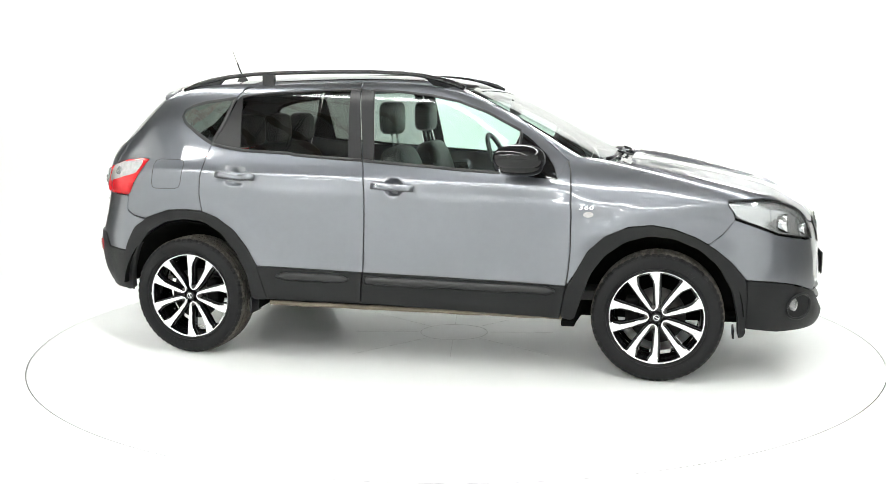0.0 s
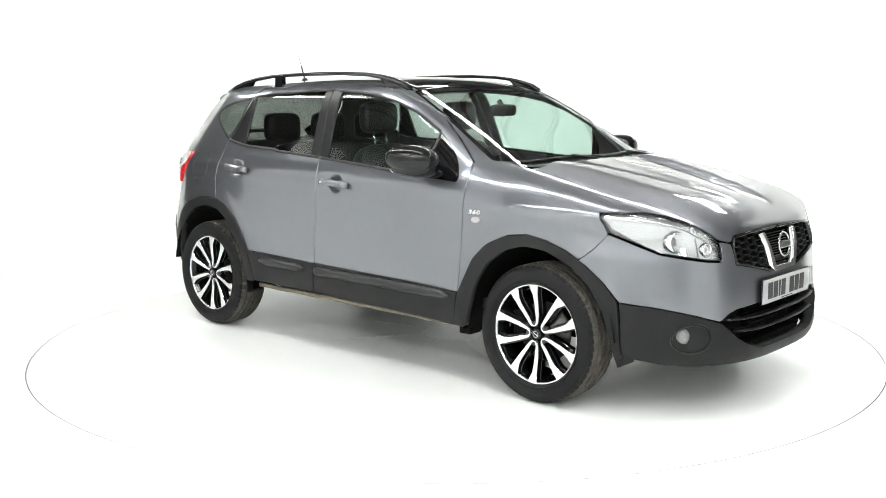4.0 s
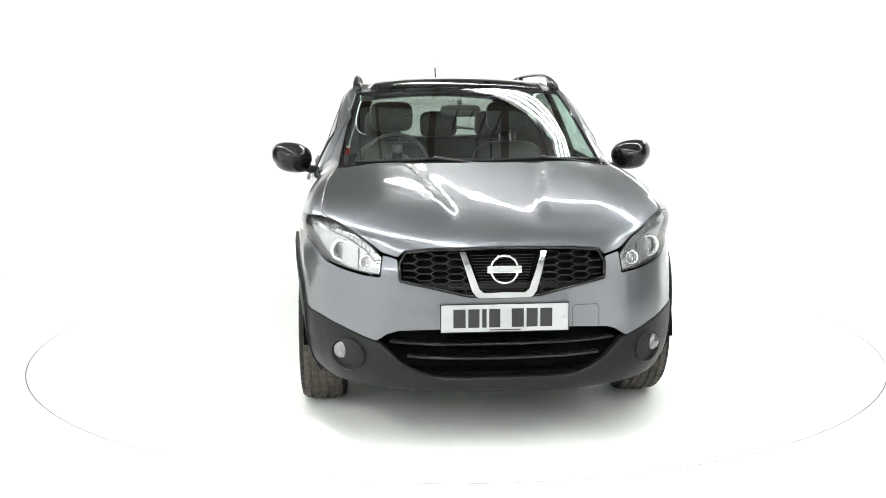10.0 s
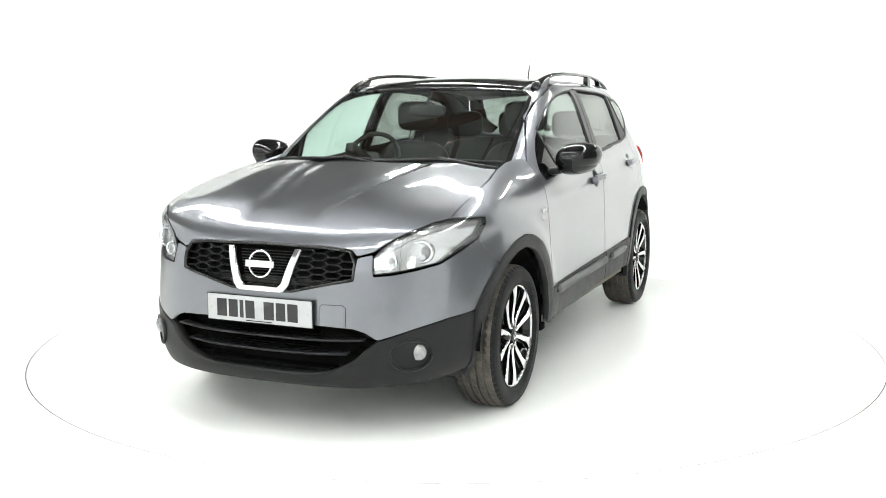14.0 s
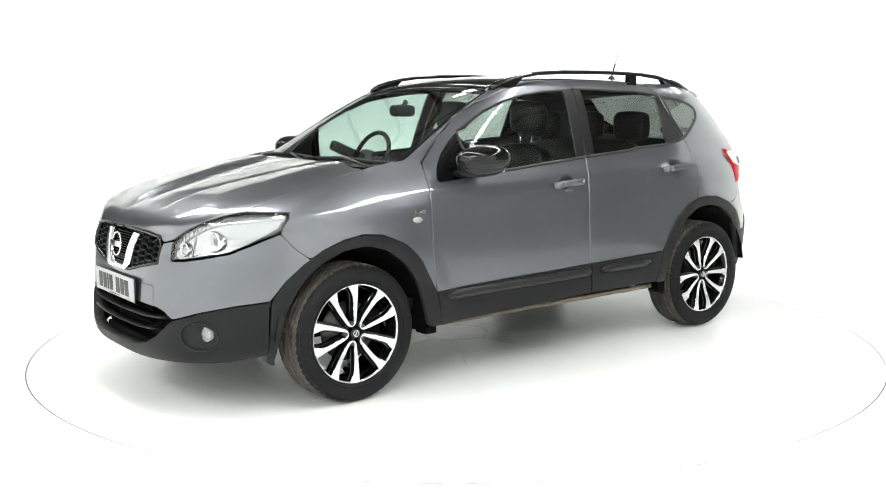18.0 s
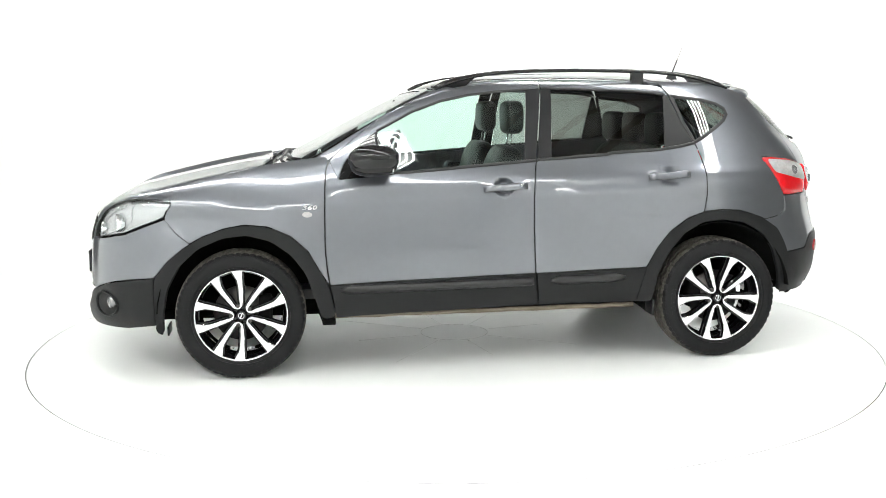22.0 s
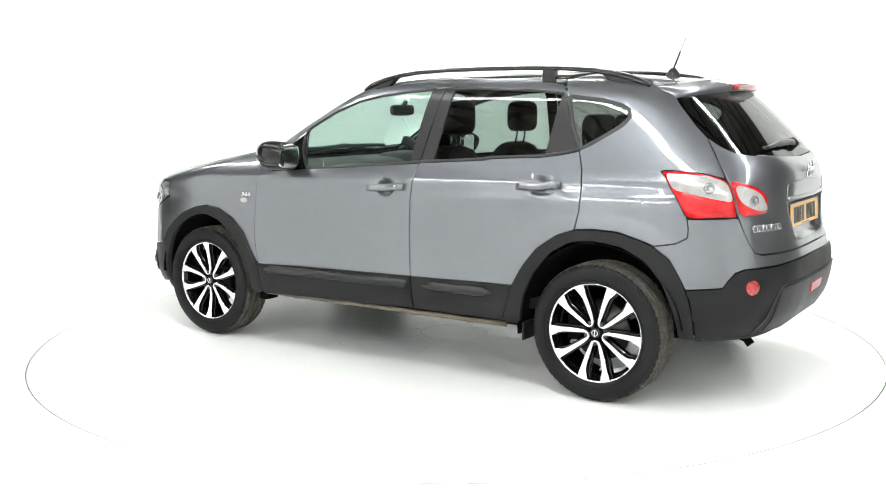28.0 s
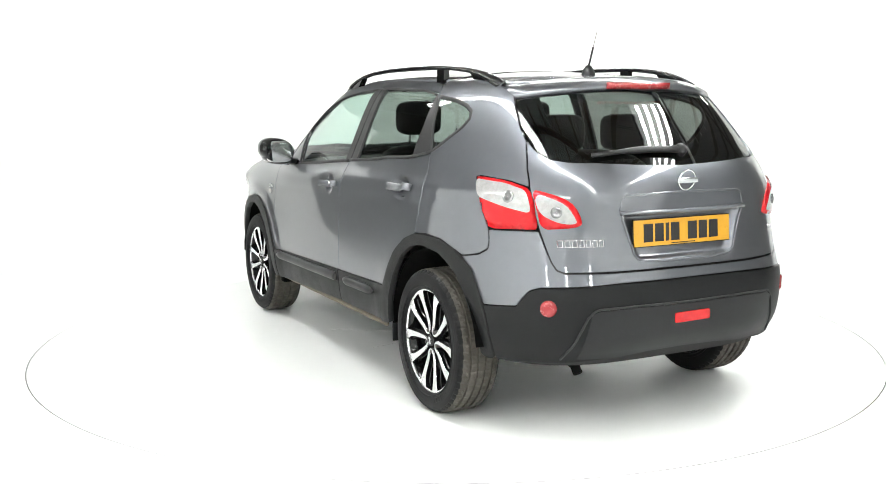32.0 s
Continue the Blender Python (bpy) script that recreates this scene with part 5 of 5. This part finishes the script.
        h = part("door_handle", bm, PAINT, door, "body-coloured pull handle")
        if k == 0:
            pk, nk = path[-2], ups[-2]
            bm = bmesh.new()
            lathe(bm, [(0.001, 0.011), (0.006, 0.011), (0.007, 0.006)], 12, Matrix.Translation(pk) @ Vector(nk).to_track_quat("Y", "Z").to_matrix().to_4x4())
            part("key_lock", bm, CHROME, door)
    ind = panel("side_indicator", WHITELENS, CAR, [(0.990, 0.863), (0.982, 0.874), (0.963, 0.878), (0.943, 0.873), (0.935, 0.862), (0.943, 0.851), (0.963, 0.847), (0.982, 0.852)], lift=0.007, thick=0.01, gap=0, soften=2, cell=0.02, right=r, label="small oval clear indicator")
    p, n = on_skin(0.950, 0.897, "x", False, 0.002)
    lettering("badge_numerals", "360", 0.036, p, n, r, ind)

# fuel flap on the right
bead("fuel_flap", SEAL, next(o for o in CAR.children if o.name.startswith("rear_quarter") and o.data.vertices[0].co.y < 0), [(-1.548, 0.985), (-1.546, 1.085), (-1.535, 1.108), (-1.505, 1.117), (-1.375, 1.116), (-1.350, 1.108), (-1.342, 1.088), (-1.352, 0.985), (-1.362, 0.962), (-1.385, 0.955), (-1.515, 0.952), (-1.540, 0.960), (-1.548, 0.985)], 0.0035, 0.0025, upper=True, right=True, label="thin dark joint of the fuel flap")

# ---- tail details ----
panel("diffuser", surface("dark_grey_satin_panel", (0.013, 0.0135, 0.0145), 0.42, spec=0.3, var=0.08, scale=9.0), CAR, [(0.0, 0.582), (0.30, 0.586), (0.455, 0.583), (0.490, 0.568), (0.503, 0.47), (0.515, 0.372), (0.35, 0.366), (0.187, 0.380), (0.0, 0.384)], mode="r", upper=True, half=True, lift=0.013, thick=0.012, cell=0.03, label="dark grey lower bumper insert")
bead("insert_joint", SEAL, CAR, [(0.575, 0.372), (0.545, 0.44), (0.503, 0.555), (0.478, 0.582), (0.455, 0.589), (0.30, 0.592), (0.0, 0.588), (-0.30, 0.592), (-0.455, 0.589), (-0.478, 0.582), (-0.503, 0.555), (-0.545, 0.44), (-0.575, 0.372)], 0.010, 0.012, mode="r", upper=True, lift=0.008, label="dark groove round the lower insert")
panel("rear_fog_lamp", RED, CAR, [(0.090, 0.546), (-0.100, 0.548), (-0.108, 0.504), (0.082, 0.502)], mode="r", upper=True, lift=0.018, thick=0.01, gap=0, soften=1, cell=0.03, label="small red rear fog lamp")
emblem("rear_emblem", pose(-2.066, -0.002, 1.102, 0, 0, 180) @ pose(0, 0, 0, 0, 10, 0), tail, 0.043)
bead("handle_strip", PAINT, tail, [(0.333, 0.976), (0.1, 0.973), (-0.1, 0.973), (-0.345, 0.976)], 0.020, 0.022, mode="r", upper=True, lift=0.004)
bead("recess_edge", PAINT, tail, [(0.325, 0.97), (0.30, 0.90), (0.272, 0.80), (0.245, 0.776), (0.1, 0.766), (-0.1, 0.766), (-0.245, 0.776), (-0.272, 0.80), (-0.31, 0.90), (-0.335, 0.97)], 0.012, 0.012, mode="r", upper=True, lift=0.001)
bead("recess_edge", PAINT, tail, [(0.336, 0.985), (0.325, 1.036), (0.30, 1.048), (0.0, 1.054), (-0.30, 1.048), (-0.325, 1.036), (-0.336, 0.985)], 0.010, 0.008, mode="r", upper=True, lift=0.0)
for k in range(7):
    a = 0.592 - 0.0268 * k
    bead("letter_bar", CHROME, tail, [(a, 0.868), (a - 0.018, 0.869), (a - 0.018, 0.842), (a, 0.841), (a, 0.868)], 0.0045, 0.004, mode="r", upper=True, lift=0.002, step=0.05)
bead("letter_bar", CHROME, tail, [(-0.545, 0.862), (-0.575, 0.862)], 0.014, 0.004, mode="r", upper=True, lift=0.002)
bm = bmesh.new()
path, ups = along([(-0.045, 1.222), (0.1, 1.226), (0.25, 1.222), (0.41, 1.207)], "r", True, 0.008, 0.05)
sweep(bm, path, ups, oval(0.030, 0.020, 10), scale=[1.3] + [1.15] * (len(path) // 2) + [0.8 - 0.4 * k / len(path) for k in range(len(path) - 1 - len(path) // 2)])
rw = part("rear_wiper", bm, TRIM, tail, "black rear wiper")
bm = bmesh.new()
p, n = on_skin(-0.045, 1.222, "r", True, 0.004)
lathe(bm, [(0.001, 0.022), (0.022, 0.020), (0.028, 0.008), (0.028, -0.014)], 20, Matrix.Translation(p) @ n.to_track_quat("Y", "Z").to_matrix().to_4x4())
part("wiper_boss", bm, TRIM, rw)

# windscreen cowl and wipers
cowl = panel("cowl", TRIM, CAR, [(0.0, 1.035), (0.45, 1.04), (0.62, 1.05), (0.70, 1.09), (0.690, 1.108), (0.60, 1.094), (0.35, 1.086), (0.0, 1.081)], mode="f", upper=True, half=True, lift=0.004, thick=0.01, cell=0.04, label="black scuttle panel")
for a, b, c in ((-0.60, -0.20, 0.10), (-0.02, 0.35, 0.66)):
    path, ups = along([(a, 1.118), (b, 1.130), (c, 1.120)], "f", True, 0.018, 0.06)
    bm = bmesh.new()
    sweep(bm, path, ups, [(-0.004, -0.014), (0.004, -0.014), (0.009, 0.004), (0.0, 0.010), (-0.009, 0.004)])
    wp = part("wiper", bm, TRIM, cowl, "black windscreen wiper")
    path, ups = along([(c, 1.085), (b, 1.128)], "f", True, 0.030, 0.08)
    bm = bmesh.new()
    sweep(bm, path, ups, oval(0.018, 0.012, 8))
    part("wiper_arm", bm, TRIM, cowl)

# window edges
for r in (False, True):
    for o, loop in (("front_door", [(0.505, 1.064), (0.331, 1.076), (0.091, 1.095), (-0.09, 1.108), (-0.268, 1.121)]), ("rear_door", [(-0.275, 1.124), (-0.516, 1.138), (-0.667, 1.148), (-0.974, 1.170), (-1.099, 1.187), (-1.178, 1.204)])):
        door = next(q for q in CAR.children if q.name.startswith(o) and (q.data.vertices[0].co.y < 0) == r)
        bead("waist_seal", SEAL, door, loop, 0.018, 0.014, upper=True, lift=0.001, right=r)
    door = next(q for q in CAR.children if q.name.startswith("front_door") and (q.data.vertices[0].co.y < 0) == r)
    bead("window_seal", SEAL, door, [(0.585, 1.285), (0.544, 1.306), (0.39, 1.386), (0.235, 1.441), (0.081, 1.473), (-0.074, 1.491), (-0.267, 1.503)], 0.016, 0.014, upper=True, lift=-0.004, right=r)
    bead("window_seal", TRIM, door, [(0.585, 1.280), (0.507, 1.066)], 0.016, 0.014, upper=True, lift=-0.004, right=r)
    door = next(q for q in CAR.children if q.name.startswith("rear_door") and (q.data.vertices[0].co.y < 0) == r)
    bead("window_seal", SEAL, door, [(-0.33, 1.509), (-0.541, 1.505), (-0.852, 1.494), (-0.975, 1.481), (-1.036, 1.470)], 0.014, 0.014, upper=True, lift=-0.004, right=r)
    panel("glass_border", GLOSS, g, [(0.690, 1.104), (0.682, 1.16), (0.655, 1.27), (0.625, 1.39), (0.592, 1.492), (0.575, 1.492), (0.606, 1.39), (0.634, 1.27), (0.660, 1.16), (0.664, 1.10)], mode="f", upper=True, lift=-0.004, thick=0, gap=0, right=r, cell=0.03, label="black printed glass border")
panel("glass_border", GLOSS, g, [(0.0, 1.081), (0.35, 1.086), (0.60, 1.094), (0.688, 1.108), (0.680, 1.122), (0.60, 1.112), (0.35, 1.106), (0.0, 1.101)], mode="f", upper=True, half=True, lift=-0.004, thick=0, gap=0, cell=0.03)
panel("glass_border", GLOSS, g, [(0.0, 1.505), (0.25, 1.502), (0.45, 1.494), (0.590, 1.476), (0.590, 1.492), (0.45, 1.510), (0.25, 1.520), (0.0, 1.524)], mode="f", upper=True, half=True, lift=-0.004, thick=0, gap=0, cell=0.03)
for r in (False, True):
    panel("rear_glass_border", GLOSS, tail, [(0.503, 1.190), (0.565, 1.203), (0.591, 1.23), (0.599, 1.268), (0.596, 1.326), (0.574, 1.41), (0.553, 1.46), (0.470, 1.475), (0.49, 1.40), (0.495, 1.30), (0.44, 1.24)], mode="r", upper=True, lift=-0.014, thick=0, gap=0, right=r, cell=0.03)

# ---- cabin ----
def seat(y, x, bench=False):
    w = 0.25 if not bench else 0.62
    bm = bmesh.new()
    sup(bm, (x + 0.25, y, 0.62), (0.27, w, 0.12), 0.5, 0.5, 24, 12)
    s = part("seat", bm, LEATHER, CAR, "black leather car seat")
    bm = bmesh.new()
    sup(bm, (0, 0, 0.27), (0.085, w, 0.31), 0.55, 0.5, 24, 14, Matrix.Translation((x, y, 0.62)) @ pose(0, 0, 0, 0, -13, 0))
    part("backrest", bm, LEATHER, s)
    for dy in ((0.0,) if not bench else (-0.40, 0.0, 0.40)):
        top = 1.345 if not bench else 1.275
        hx = x - 0.155 if not bench else x - 0.13
        bm = bmesh.new()
        sup(bm, (hx, y + dy, top), (0.055, 0.135, 0.095), 0.5, 0.55, 22, 12)
        part("headrest", bm, LEATHER, s)
        for q in (-0.05, 0.05):
            bm = bmesh.new()
            sweep(bm, [(hx + 0.03, y + dy + q, top - 0.22), (hx, y + dy + q, top - 0.04)], Vector((1, 0, 0)), oval(0.011, 0.011, 8))
            part("headrest_post", bm, CHROME, s)


seat(0.37, -0.075)
seat(-0.37, -0.075)
seat(0.0, -0.98, True)
bm = bmesh.new()
sup(bm, (0.82, 0, 0.93), (0.30, 0.72, 0.15), 0.45, 0.35, 32, 12)
sup(bm, (0.66, -0.37, 1.05), (0.16, 0.20, 0.06), 0.6, 0.6, 20, 10)
dash = part("dashboard", bm, CABIN, CAR, "black plastic dashboard")
bm = bmesh.new()
m = Matrix.Translation((0.415, -0.37, 1.085)) @ pose(0, 0, 0, 0, -24, 0)
sweep(bm, [m @ Vector((0, 0.178 * math.cos(a * math.pi / 20), 0.178 * math.sin(a * math.pi / 20))) for a in range(40)], (m.to_3x3() @ Vector((1, 0, 0))), oval(0.030, 0.026, 10), closed=True)
sw = part("steering_wheel", bm, LEATHER, CAR, "black leather steering wheel")
bm = bmesh.new()
sup(bm, (0.03, 0, -0.01), (0.03, 0.075, 0.06), 0.6, 0.6, 20, 10, m)
box(bm, 0.02, 0, 0.0, 0.02, 0.33, 0.035, 0.008, m=m)
box(bm, 0.02, 0, -0.09, 0.02, 0.05, 0.16, 0.008, m=m)
box(bm, 0.16, 0, -0.02, 0.26, 0.06, 0.06, 0.015, m=m)
part("wheel_hub", bm, CABIN, sw)
bm = bmesh.new()
sup(bm, (0.43, 0, 1.385), (0.022, 0.115, 0.035), 0.5, 0.5, 20, 10)
im = part("rear_view_mirror", bm, CABIN, CAR, "black rear view mirror")
bm = bmesh.new()
sweep(bm, [(0.43, 0, 1.40), (0.40, 0, 1.44)], Vector((1, 0, 0)), oval(0.03, 0.03, 8))
part("mirror_stem", bm, CABIN, im)
bm = bmesh.new()
box(bm, -0.2, 0, 0.42, 2.5, 1.5, 0.05)
box(bm, -1.45, 0, 0.86, 0.62, 1.1, 0.04, 0.01)
part("cabin_floor", bm, CABIN, CAR, "dark carpet and parcel shelf", smooth=False)


# ---- mouldings on the door cladding, tow-eye cover ----
for r in (False, True):
    for o, pts in (("front_door", [(0.800, 0.464), (-0.238, 0.4765)]), ("rear_door", [(-0.335, 0.478), (-0.76, 0.483)])):
        door = next(q for q in CAR.children if q.name.startswith(o) and (q.data.vertices[0].co.y < 0) == r)
        path, ups = along(pts, "x", False, 0.0135, 0.02, r)
        n = len(path) - 1
        fat = [min(1.0, 0.25 + 0.3 * i, (0.85 if o == "front_door" else 0.3) + 0.3 * (n - i)) for i in range(n + 1)]
        bm = bmesh.new()
        sweep(bm, path, ups, [(-0.024, -0.004), (0.024, -0.004), (0.0225, 0.008), (0.014, 0.016), (0.0, 0.018), (-0.014, 0.013), (-0.0225, 0.004)], scale=fat)
        part("cladding_strip", bm, STRIP, door, "raised black plastic rubbing strip")
bead("tow_eye_cover", SEAL, CAR, [(0.284, 0.512), (0.284, 0.590), (0.296, 0.602), (0.388, 0.602), (0.40, 0.590), (0.40, 0.514)], 0.003, 0.002, mode="f", lift=0.0, label="thin joint of the tow-eye cover")


# ---- movement ----
def motions():
    rows = [(t, pose(0, 0, 0, 0, 0, -90 - a)) for t, a in TURN]
    walk(CAR, rows)
    walk(TABLE, [(t, pose(0, 0, 0, 0, 0, -90 - a)) for t, a in TURN])


motions()
